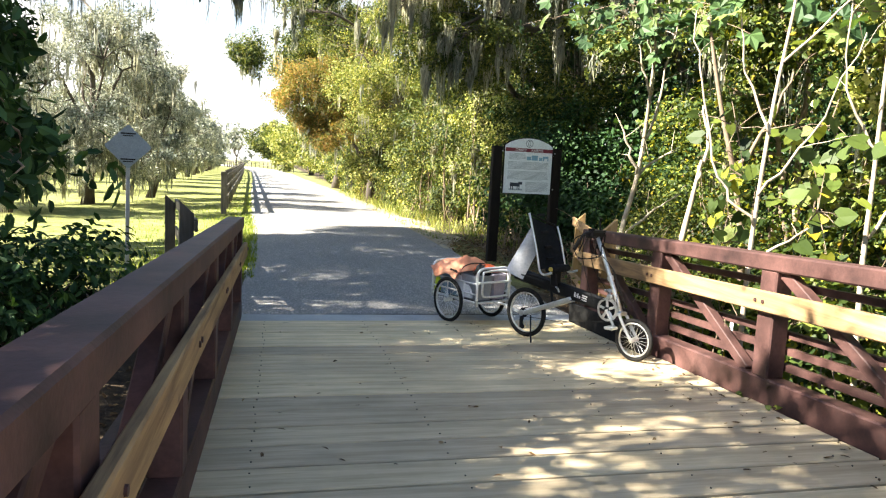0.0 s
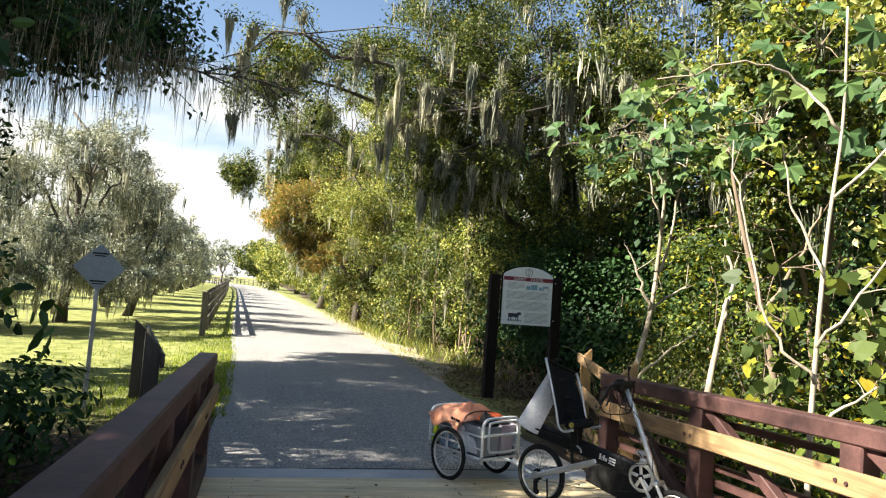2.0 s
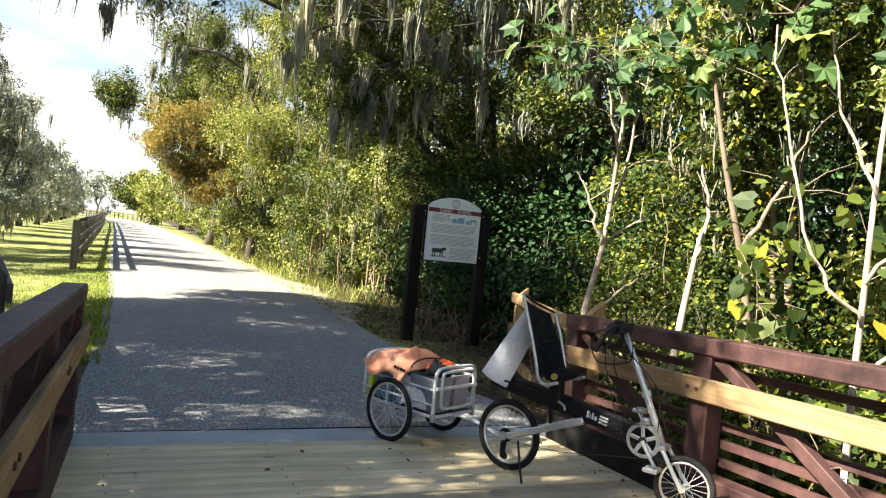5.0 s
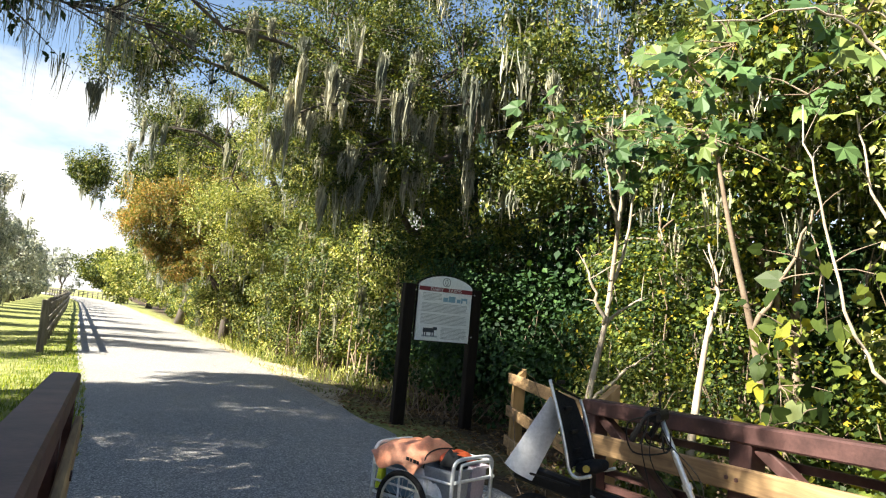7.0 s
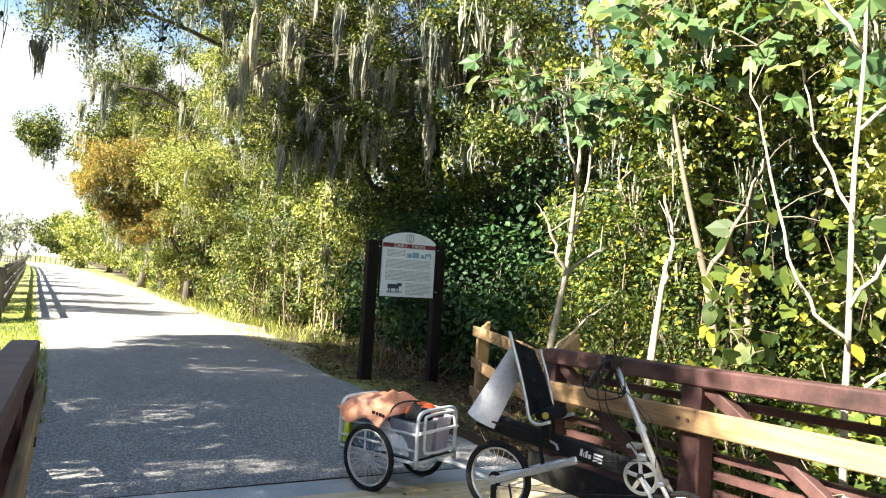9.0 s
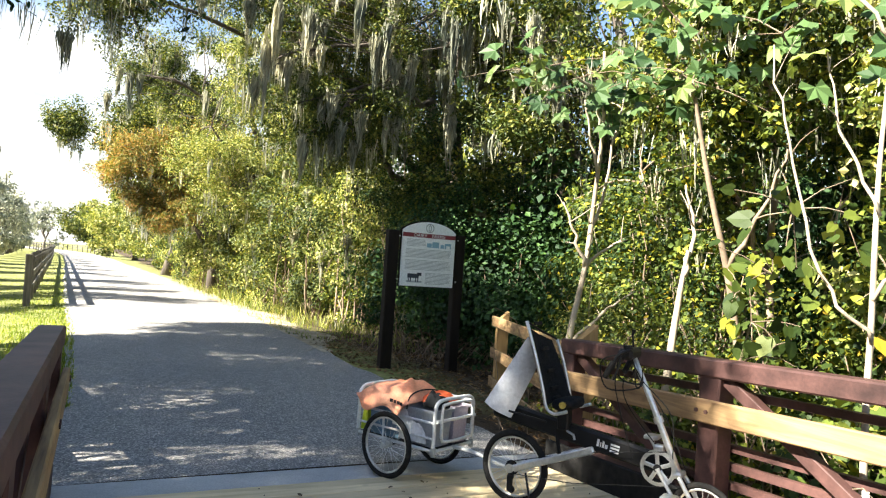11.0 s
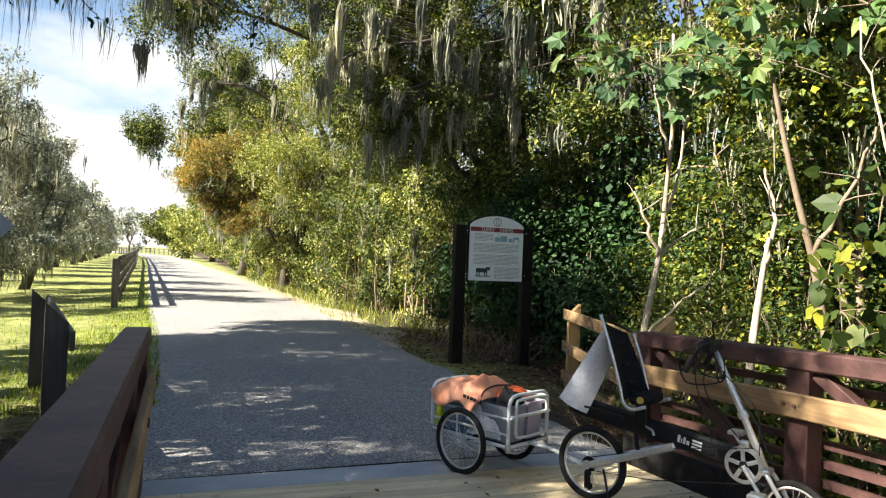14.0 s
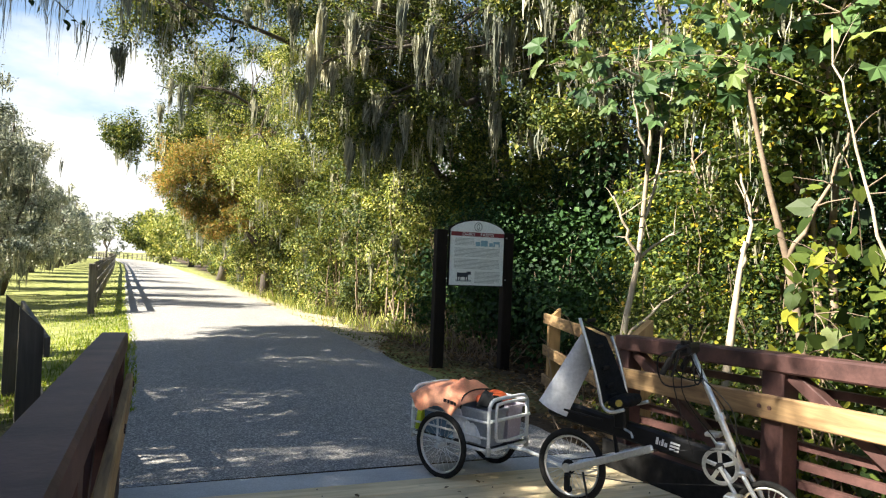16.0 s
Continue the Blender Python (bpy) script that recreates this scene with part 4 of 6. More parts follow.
    for s, y in ((1, -0.075), (-1, 0.075)):
        d = np.array((0.09, 0, -0.145)) * s
        p = c * np.array((1, 0, 1)) + np.array((0, y, 0))
        part("crank_arm", tube(Geo(), [p, p + d * 0.5, p + d], [0.015, 0.011, 0.013], 8), "silver", bike)
        q = p + d
        part("pedal", box(Geo(), q + np.array((-0.045, min(0, y / abs(y) * 0.095), -0.013)), q + np.array((0.045, max(0, y / abs(y) * 0.095), 0.013)), 0.006), "silver", bike)
    part("bracket", box(Geo(), (1.02, -0.03, 0.50), (1.08, 0.03, 0.56), 0.01), "silver", bike)
    g = Geo()
    tube(g, [(0.0, -0.05, 0.212), (0.45, -0.06, 0.235), (1.03, -0.06, 0.325)], 0.0025, 5)
    tube(g, [(0.02, -0.05, 0.30), (0.5, -0.06, 0.44), (1.05, -0.06, 0.535)], 0.003, 5)
    part("chain", g, "black", bike)
    part("kickstand", tube(Geo(), [(0.12, -0.07, 0.24), (0.2, -0.16, 0.10), (0.25, -0.21, 0.008)], 0.008, 8), "black", bike)
    # seat
    W = 0.2
    left = smooth_path([(0.46, -W, 0.71), (0.37, -W, 0.685), (0.315, -W, 0.72), (0.29, -W, 0.82), (0.24, -W, 1.0), (0.15, -W * 0.94, 1.26)], 6)
    for s in (1, -1):
        part("seat_tube", tube(Geo(), (left if s > 0 else left[:-3]) * np.array((1, s, 1)), 0.011, 8), "silver", bike, "aluminium seat tube", True)
    part("seat_tube", tube(Geo(), [(0.15, -W * 0.94, 1.26), (0.165, 0, 1.19), (0.195, W * 0.95, 1.13)], 0.008, 8), "black", bike)
    rows = smooth_path([(0.325, 0, 0.73), (0.297, 0, 0.82), (0.245, 0, 1.0), (0.16, 0, 1.24)], 6)
    ys = np.linspace(-W * 0.97, W * 0.97, 9)
    v = np.array([[(p[0] - 0.035 * (1 - (y / W) ** 2), y, 0.73 + (p[2] - 0.73) * (1 - 0.12 * (y / W + 1))) for y in ys] for p in rows])
    n, k = v.shape[:2]
    i, j = np.meshgrid(np.arange(n - 1), np.arange(k - 1), indexing="ij")
    q = np.stack([i * k + j, i * k + j + 1, (i + 1) * k + j + 1, (i + 1) * k + j], -1).reshape(-1, 4)
    g = Geo().add(v.reshape(-1, 3), [q]).add((v - np.array((0.012, 0, 0))).reshape(-1, 3), [q[:, ::-1]])
    back = part("backrest", g, "mesh", bike, "tall black fabric backrest", True)
    for k, p in enumerate(rows[2::4]):
        part("strap", box(Geo(), (p[0] - 0.03, -0.05, p[2] - 0.012), (p[0] - 0.01, 0.05, p[2] + 0.012), 0.004), "rubber", back)
    # padded base
    u, w = np.meshgrid(np.linspace(0, 2 * np.pi, 24, endpoint=False), np.linspace(-np.pi / 2, np.pi / 2, 9))
    def sq(a, e):
        return np.sign(a) * np.abs(a) ** e
    bx = 0.385 + 0.085 * sq(np.cos(w), 0.5) * sq(np.cos(u), 0.7)
    by = 0.14 * sq(np.cos(w), 0.5) * sq(np.sin(u), 0.7) * (1 - 0.25 * (bx - 0.4) / 0.17)
    bz = 0.735 + 0.04 * sq(np.sin(w), 0.8) + 0.02 * (bx - 0.4) / 0.17
    v = np.stack([bx, by, bz], -1).reshape(-1, 3)
    i, j = np.meshgrid(np.arange(8), np.arange(24), indexing="ij")
    q = np.stack([i * 24 + j, i * 24 + (j + 1) % 24, (i + 1) * 24 + (j + 1) % 24, (i + 1) * 24 + j], -1).reshape(-1, 4)
    part("seat", Geo().add(v, [q]), "mesh", bike, "black padded seat", True)
    part("reflector", disc(Geo(), (0.40, -0.14, 0.735), RX, 0.022, 0.012, 16), "ochre", bike, "round ochre badge")
    part("seat_clamp", box(Geo(), (0.32, -0.045, 0.555), (0.40, 0.03, 0.70), 0.01), "black", bike)
    part("lever", tube(Geo(), [(0.40, -0.05, 0.56), (0.46, -0.09, 0.55), (0.47, -0.09, 0.52)], 0.008, 6), "galv", bike)
    part("rear_rack", tube(Geo(), [(0.26, -0.07, 0.60), (0.05, -0.07, 0.625), (-0.2, -0.06, 0.655), (-0.2, 0.06, 0.655), (0.05, 0.07, 0.625), (0.26, 0.07, 0.60)], 0.008, 6), "black", bike)
    # front assembly set back along the frame
    front = {"front_wheel", "rim", "spokes", "hub", "steering_column", "clamp", "fork_blade", "fork_crown", "handlebar", "grip", "brake_lever", "bike_bell", "mirror", "cable", "brake_clamp",
             "chainring", "spider_arm", "bottom_bracket", "crank_arm", "pedal", "bracket"}
    for ob in bike.children:
        if ob.name.split(".")[0] in front:
            for o in (ob, *ob.children):
                o.data.transform(Matrix.Translation((-0.065, 0, 0)))
    return bike


bike = bicycle()


def kick_plate():
    # thin upright black box along the foot of the right railing
    m = pose(0, END, 0, -math.degrees(math.atan(SLOPE)))
    tagged(part("kick_plate", box(Geo(), (3.665, -2.1, 0.0), (3.70, -0.42, 0.225), 0.006, m), "rubber"), "thin black panel standing along the railing foot", "kick plate")


kick_plate()


def white_sheet():
    s = thing("plastic_sheet", "curled white plastic sheet leaning against the bicycle seat", "sheet", at=pose(2.845, 6.673, deck_z(6.673), 0, 0, -60.3))
    a, b, c, d = [np.array(p) for p in ((-0.22, -0.10, 0.67), (0.06, -0.06, 1.15), (0.14, 0.05, 1.05), (-0.03, -0.06, 0.585))]
    n = 10
    v = []
    for i in range(n + 1):
        for j in range(n + 1):
            s1, t1 = i / n, j / n
            p = (a * (1 - s1) + b * s1) * (1 - t1) + (d * (1 - s1) + c * s1) * t1
            p = p + np.array((0.0, -0.035 * math.sin(math.pi * t1), 0.0))
            v.append(p)
    i, j = np.meshgrid(np.arange(n), np.arange(n), indexing="ij")
    q = np.stack([i * (n + 1) + j, i * (n + 1) + j + 1, (i + 1) * (n + 1) + j + 1, (i + 1) * (n + 1) + j], -1).reshape(-1, 4)
    v = np.array(v)
    g = Geo().add(v, [q]).add(v + np.array((0, 0.006, 0)), [q[:, ::-1]])
    part("sheet", g, "foam", s, "", True)


white_sheet()


def trailer():
    """Local frame: x forwards to the bike, y to its left, origin on the ground under the axle."""
    H = -65.0
    T = thing("bicycle_trailer", "white tube-framed two-wheeled bicycle trailer hitched to the bike", "trailer", at=pose(2.54, 7.65, 0.006, 0, 0, H))
    wheel(T, (-0.02, -0.33, 0.25), 0.25, 0.021, 24, "wheel", RX, "silver")
    wheel(T, (-0.02, 0.30, 0.25), 0.25, 0.021, 24, "wheel", RX, "silver")
    part("axle", tube(Geo(), [(-0.02, -0.31, 0.25), (-0.02, 0.28, 0.25)], 0.012, 8), "black", T)
    l0, l1, ya, yb = -0.39, 0.385, -0.265, 0.205
    part("tray", box(Geo(), (l0, ya, 0.262), (l1, yb, 0.282), 0.004), "black", T, "dark tray floor")
    for y in (ya, yb):
        for z, rad in ((0.272, 0.013), (0.36, 0.009), (0.475, 0.010)):
            part("frame_tube", tube(Geo(), [(l0, y, z), (l1, y, z)], rad, 8), "whitetube", T)
    for x in (l0, l1):
        part("frame_tube", tube(Geo(), [(x, ya, 0.272), (x, yb, 0.272)], 0.013, 8), "whitetube", T)
        hoop = smooth_path([(x, ya, 0.24), (x, ya, 0.54), (x, ya + 0.012, 0.605), (x, ya + 0.07, 0.638), (x, (ya + yb) / 2, 0.642), (x, yb - 0.07, 0.638), (x, yb - 0.012, 0.605), (x, yb, 0.54), (x, yb, 0.24)], 6)
        part("end_hoop", tube(Geo(), hoop, 0.014, 8), "whitetube", T, "", True)
        for y in (ya, yb):
            part("corner_cap", tube(Geo(), [(x, y, 0.235), (x, y, 0.30)], 0.019, 8), "galv", T)
    gx = l1 + 0.024
    g0, g1 = ya + 0.055, yb - 0.045
    gate = smooth_path([(gx, g0, 0.37), (gx, g0, 0.57), (gx, g0 + 0.05, 0.61), (gx, g1 - 0.05, 0.61), (gx, g1, 0.57), (gx, g1, 0.37), (gx, g1 - 0.05, 0.335), (gx, g0 + 0.05, 0.335), (gx, g0, 0.37)], 6)
    part("gate_loop", tube(Geo(), gate, 0.012, 8), "whitetube", T, "", True)
    part("gate_bar", tube(Geo(), [(gx - 0.005, ya, 0.49), (gx - 0.005, yb, 0.49)], 0.013, 8), "whitetube", T)
    part("upper_tube", tube(Geo(), [(l0, yb, 0.60), (l1, yb, 0.60)], 0.011, 8), "whitetube", T)
    for x in (-0.12, 0.16):
        for y in (ya, yb):
            part("upright", tube(Geo(), [(x, y, 0.272), (x, y, 0.475)], 0.008, 8), "whitetube", T)
    for y in (-0.30, -0.36, 0.27, 0.33):
        part("wheel_bracket", box(Geo(), (-0.04, y - 0.004, 0.235), (0.0, y + 0.004, 0.29), 0.002), "galv", T)
    part("tow_bar", tube(Geo(), smooth_path([(l1, -0.03, 0.275), (0.60, -0.06, 0.285), (0.82, -0.12, 0.275), (1.0, -0.15, 0.262)], 6), 0.014, 8), "whitetube", T, "", True)
    return T.matrix_basis.copy()


TM = trailer()


def place(name, label, category, m):
    return thing(name, label, category, at=TM @ m)


def bin_box(name, label, lo, hi, mat, lid=False):
    """A tapered plastic tub with a rim, standing in the trailer."""
    t = place(name, label, "storage box", Matrix.Identity(4))
    lo, hi = np.array(lo), np.array(hi)
    tp = 0.018
    w = 0.006
    def ring(z, off):
        return [(lo[0] + off, lo[1] + off, z), (hi[0] - off, lo[1] + off, z), (hi[0] - off, hi[1] - off, z), (lo[0] + off, hi[1] - off, z)]
    rings = [ring(lo[2], tp), ring(hi[2] - 0.02, 0.004), ring(hi[2] - 0.02, -0.010), ring(hi[2], -0.010), ring(hi[2], w), ring(lo[2] + 0.01, tp + w)]
    v = np.array(rings).reshape(-1, 3)
    q = []
    for k in range(5):
        for j in range(4):
            q.append((k * 4 + j, k * 4 + (j + 1) % 4, (k + 1) * 4 + (j + 1) % 4, (k + 1) * 4 + j))
    q += [(3, 2, 1, 0), (20, 21, 22, 23)]
    part("tub", Geo().add(v, [np.array(q)]), mat, t)
    if lid:
        part("lid", box(Geo(), lo + np.array((-0.012, -0.012, hi[2] - lo[2])), (hi[0] + 0.012, hi[1] + 0.012, hi[2] + 0.02), 0.006), mat, t)
    return t


bin_box("plastic_tub", "pale lilac plastic tub in the front of the trailer", (0.13, 0.00, 0.284), (0.36, 0.185, 0.565), "lilac")
bin_box("plastic_tub", "pale blue-grey plastic tub inside the trailer", (0.06, -0.245, 0.284), (0.36, -0.02, 0.555), "bin")
bin_box("plastic_tub", "blue-grey lidded box inside the trailer", (-0.30, -0.245, 0.284), (0.03, 0.18, 0.56), "blue", True)


def crumpled(name, label, category, mat, lo, hi, seed, amp=0.03, n=26, m=None, dome=0.6, peak=0.0, drape=0.0):
    """A draped, creased sheet with a closed underside."""
    t = place(name, label, category, Matrix.Identity(4))
    r = np.random.default_rng(seed)
    lo, hi = np.array(lo, float), np.array(hi, float)
    u, v = np.meshgrid(np.linspace(-1, 1, n), np.linspace(-1, 1, n))
    h = dome * ((1 - np.abs(u) ** 4) * (1 - np.abs(v) ** 4)) ** 0.5
    edge = np.clip((1 - u ** 4) * (1 - v ** 4), 0, 1)
    for k in range(9):
        a = r.uniform(0, np.pi)
        f = r.uniform(1.5, 6)
        h = h + amp / (hi[2] - lo[2]) * np.abs(np.sin(f * (u * np.cos(a) + v * np.sin(a)) + r.uniform(0, 6))) * edge / (1 + 0.25 * k)
    ridge = np.abs(u - 0.55 - 0.25 * v)
    h = h + peak / (hi[2] - lo[2]) * np.clip(1 - ridge / 0.32, 0, 1) * np.clip(1 - np.abs(v + 0.2) / 1.0, 0, 1) ** 0.7
    x = (lo[0] + hi[0]) / 2 + (hi[0] - lo[0]) / 2 * (u + 0.06 * np.sin(4 * v + seed))
    y = (lo[1] + hi[1]) / 2 + (hi[1] - lo[1]) / 2 * (v + 0.06 * np.sin(5 * u))
    z = lo[2] + (hi[2] - lo[2]) * h
    fall = np.clip((-0.72 - v) / 0.28, 0, 1) * drape * (1 + 0.35 * np.sin(5 * u + seed)) * np.clip((1.05 - np.abs(u)) * 3, 0, 1)
    y = y - np.clip(fall, 0, 0.012)
    z = z - fall
    top = np.stack([x, y, z], -1).reshape(-1, 3)
    bot = np.stack([x, y + 0.002, np.minimum(z - 0.004, lo[2] - 0.004 - fall * 0.98)], -1).reshape(-1, 3)
    i, j = np.meshgrid(np.arange(n - 1), np.arange(n - 1), indexing="ij")
    q = np.stack([i * n + j, i * n + j + 1, (i + 1) * n + j + 1, (i + 1) * n + j], -1).reshape(-1, 4)
    g = Geo().add(top, [q]).add(bot, [q[:, ::-1]])
    part("cloth", g, mat, t, "", True)
    return t


jacket = crumpled("orange_jacket", "crumpled pale orange nylon jacket lying on the trailer load", "jacket", "orange", (-0.41, -0.30, 0.585), (0.13, 0.19, 0.685), 4, 0.016, 48, dome=0.38, peak=0.06, drape=0.085)
g = Geo()
tube(g, smooth_path([(0.135, -0.30, 0.545), (0.11, -0.24, 0.625), (0.09, -0.10, 0.655), (0.10, 0.05, 0.65), (0.12, 0.17, 0.62)], 8), 0.006, 6)
part("zip", g, "black", jacket, "dark zip edge")
for k, (xa, w) in enumerate(((-0.02, 0.03), (0.02, 0.02), (0.05, 0.03), (0.085, 0.02))):
    part("print_bar", box(Geo(), (xa, -0.322, 0.575 - 0.004 * k), (xa + w, -0.316, 0.60 - 0.004 * k), 0.001), "black", jacket)
crumpled("orange_bag", "deep orange nylon bag tucked beside the jacket", "bag", "orangered", (0.08, -0.10, 0.575), (0.28, 0.17, 0.635), 9, 0.010)
crumpled("yellow_vest", "fluorescent yellow vest hanging in the trailer corner", "vest", "yellow", (-0.385, -0.255, 0.30), (-0.315, -0.06, 0.52), 5, 0.03)
crumpled("white_bag", "crumpled white plastic bag on the grey tub's side", "bag", "foam", (0.04, -0.262, 0.31), (0.30, -0.249, 0.43), 6, 0.02)
crumpled("white_bag", "crumpled white plastic bag in the trailer", "bag", "foam", (-0.03, -0.262, 0.40), (0.13, -0.249, 0.50), 7, 0.02)
crumpled("dark_bundle", "dark folded cloth between the tubs", "cloth", "mesh", (0.14, -0.14, 0.555), (0.32, 0.0, 0.60), 11, 0.02)


# ---- plants ----
def limb(geo, a, b, r0, r1, seed, sag=0.1, n=7, sides=6):
    """A crooked tapering branch from a to b."""
    r = np.random.default_rng(seed)
    a, b = np.asarray(a, float), np.asarray(b, float)
    L = np.linalg.norm(b - a)
    t = np.linspace(0, 1, n)[:, None]
    p = a + (b - a) * t
    wob = r.normal(0, 0.045 * L, (n, 3)).cumsum(0) * 0.5
    wob -= wob[0] + (wob[-1] - wob[0]) * t
    p = p + wob + np.array((0, 0, 1)) * (np.sin(np.pi * t) * sag * L)
    tube(geo, p, np.linspace(r0, r1, n), sides)
    return p


def tree(name, label, base, height, trunk_r, crowns, leaf, size, per, moss=0, moss_len=1.0, bark="bark", shape="kite", group="", clump_r=0.8,
         seed=0, lean=(0, 0), clumps=24, moss_w=0.022, fork=0.35, sides=9, twigs=True, droop=0.35):
    """Trunk, limbs to every clump, leaves in clumps, hanging moss. crowns: ellipsoids (centre, radii, share of the clumps)."""
    r = np.random.default_rng(seed + 100)
    t = thing(name, label, "tree", group)
    base = np.array(base, float)
    base[2] = float(ground_z(base[0], base[1])) - 0.1
    top = base + np.array((lean[0], lean[1], height))
    g = Geo()
    n = 9
    tt = np.linspace(0, 1, n)
    pts = base + (top - base) * tt[:, None] + np.concatenate([np.zeros((1, 3)), r.normal(0, 0.03 * height, (n - 1, 3)) * np.array((1, 1, 0.2))])
    rad = trunk_r * (1 - 0.75 * tt) + trunk_r * 0.5 * np.exp(-tt * 14)
    tube(g, pts, rad, sides)
    part("trunk", g, bark, t, "", True)
    lg, cg, mg = Geo(), Geo(), Geo()
    anchors = []
    for c, rr, share in crowns:
        k = max(1, int(clumps * share))
        cc, _ = in_ball(k, c, np.array(rr) * 0.92, r, 0.45)
        hubs = []
        c = np.asarray(c, float)
        spots = [c] if max(rr) < 2.0 else [c + np.array((math.cos(q), math.sin(q), 0.2 * math.sin(3 * q))) * np.array(rr) * 0.5 for q in (0.4, 2.0, 3.6, 5.2)]
        for e, s in enumerate(spots):
            h = min(max((s[2] - base[2]) / height - 0.3, fork), 0.9) * (n - 1)
            hubs.append(limb(lg, pts[int(h)], s, max(0.02, rad[int(h)] * 0.5), 0.03, seed * 91 + e, 0.12, 9, 6)[3:])
        hubs = np.concatenate(hubs)
        for q, p in enumerate(cc):
            near = hubs[np.argmin(((hubs - p) ** 2).sum(1))]
            path = limb(lg, near, p, 0.028, 0.008, seed * 1000 + q, 0.08, 6, 4)
            cr = clump_r * r.uniform(0.6, 1.35)
            m = int(per * r.uniform(0.6, 1.4))
            pos, nrm = in_ball(m, p, np.array((cr, cr, cr * 0.62)), r, 0.62)
            # small clusters inside each clump leave gaps between them
            sub = pos[r.integers(0, m, max(4, min(26, m // 14)))]
            pick = r.integers(0, len(sub), m)
            off = r.normal(0, 1, (m, 3))
            off *= (r.uniform(0.15, 1, m) ** 0.5 / np.linalg.norm(off, axis=1))[:, None] * 1.8
            pos = pos * 0.12 + sub[pick] * 0.88 + off * cr * 0.16
            leaves(cg, pos, nrm * 0.6 + off * 0.6, size, shape, droop, r)
            if twigs:
                for s in sub[: 5]:
                    tube(lg, [path[-2], (path[-1] + s) / 2 + r.normal(0, 0.05, 3), s], [0.012, 0.008, 0.004], 4, False)
            if moss:
                ma, _ = in_ball(moss, p - np.array((0, 0, cr * 0.35)), np.array((cr, cr, cr * 0.35)), r, 0.6)
                anchors.append(ma)
    tagged(part("branching", lg, bark, t, "", True), kind="stuff")
    part("crown", cg, leaf, t, "")
    if moss:
        moss_strands(mg, np.concatenate(anchors), moss_len, r, 14 if moss_w < 0.03 else 8, 0.09, moss_w * (0.36 if moss_w < 0.03 else 0.5))
        tagged(part("hanging_moss", mg, "moss", t, "grey hanging moss"), kind="stuff")
    return t


def bush(name, label, c, rad, leaf, size, count, shape="oval", seed=0, group="", stems=9, stem_mat="twig", droop=0.35, subs=26, spread=0.22, moss=0):
    """A multi-stemmed shrub whose leaves sit in small clusters."""
    r = np.random.default_rng(seed + 500)
    t = thing(name, label, "shrub", group)
    c = np.array(c, float)
    gz = float(ground_z(c[0], c[1]))
    rad = np.array(rad, float)
    top = gz + rad[2] * 2
    ctr = np.array((c[0], c[1], gz + rad[2] * 0.98))
    sub, sn = in_ball(subs, ctr, rad, r, 0.5)
    sub[:, 2] = np.maximum(sub[:, 2], gz + 0.08)
    g = Geo()
    for k in range(stems):
        e = sub[k % subs]
        limb(g, (c[0] + r.normal(0, rad[0] * 0.18), c[1] + r.normal(0, rad[1] * 0.18), gz - 0.1), e, 0.013 + 0.006 * rad[2], 0.004, seed * 77 + k, 0.05, 6, 5)
    part("stem", g, stem_mat, t, "", True)
    pick = r.integers(0, subs, count)
    off = r.normal(0, 1, (count, 3))
    off *= (r.uniform(0.15, 1, count) ** 0.5 / np.linalg.norm(off, axis=1))[:, None] * 1.9
    wide = min(rad[0], rad[1], rad[2] * 1.2) * spread * r.uniform(0.55, 1.35, subs)
    pos = sub[pick] + off * wide[pick, None] * np.array((1.15, 1.15, 0.8))
    pos[:, 2] = np.maximum(pos[:, 2], gz + 0.02)
    g = Geo()
    leaves(g, pos, off * 0.7 + sn[pick] * 0.6 + np.array((0, 0, 0.35)), size, shape, droop, r)
    part("foliage", g, leaf, t)
    if moss:
        hang = sub[sn[:, 0] < 0.1]
        mg = Geo()
        for q in r.permutation(len(hang))[:moss]:
            moss_drape(mg, hang[q], r.uniform(0.5, 1.1), r.uniform(0.10, 0.2), r)
        tagged(part("hanging_moss", mg, "moss", t, "grey hanging moss"), kind="stuff")
    return t


def pale_sapling(name, label, base, nodes, branches, r0, seed, mat="palebark", at=(0, 0, 0)):
    """A bare pale trunk through given heights with forking branches."""
    t = thing(name, label, "tree", "pale saplings behind the railing")
    g = Geo()
    at = np.array(at, float)
    base = np.array(base, float) + at
    base[2] = float(ground_z(base[0], base[1])) - 0.1
    pts = smooth_path([base] + [np.array(p) + at for p in nodes], 5)
    tube(g, pts, np.linspace(r0, r0 * 0.35, len(pts)), 8)
    part("trunk", g, mat, t, "", True)
    for k, br in enumerate(branches):
        g = Geo()
        p = smooth_path([np.array(q) + at for q in br], 5)
        r = np.random.default_rng(seed + k)
        p[1:-1] += r.normal(0, 0.012, (len(p) - 2, 3))
        tube(g, p, np.linspace(r0 * 0.55, r0 * 0.2, len(p)), 6)
        for q in range(3):
            i = r.integers(2, len(p) - 1)
            e = p[i] + np.array((r.normal(0, 0.2), r.normal(0, 0.2), abs(r.normal(0.15, 0.15))))
            limb(g, p[i], e, r0 * 0.2, r0 * 0.05, seed * 9 + k * 5 + q, 0.05, 5, 4)
        part("branch", g, mat, t, "", True)
    return t


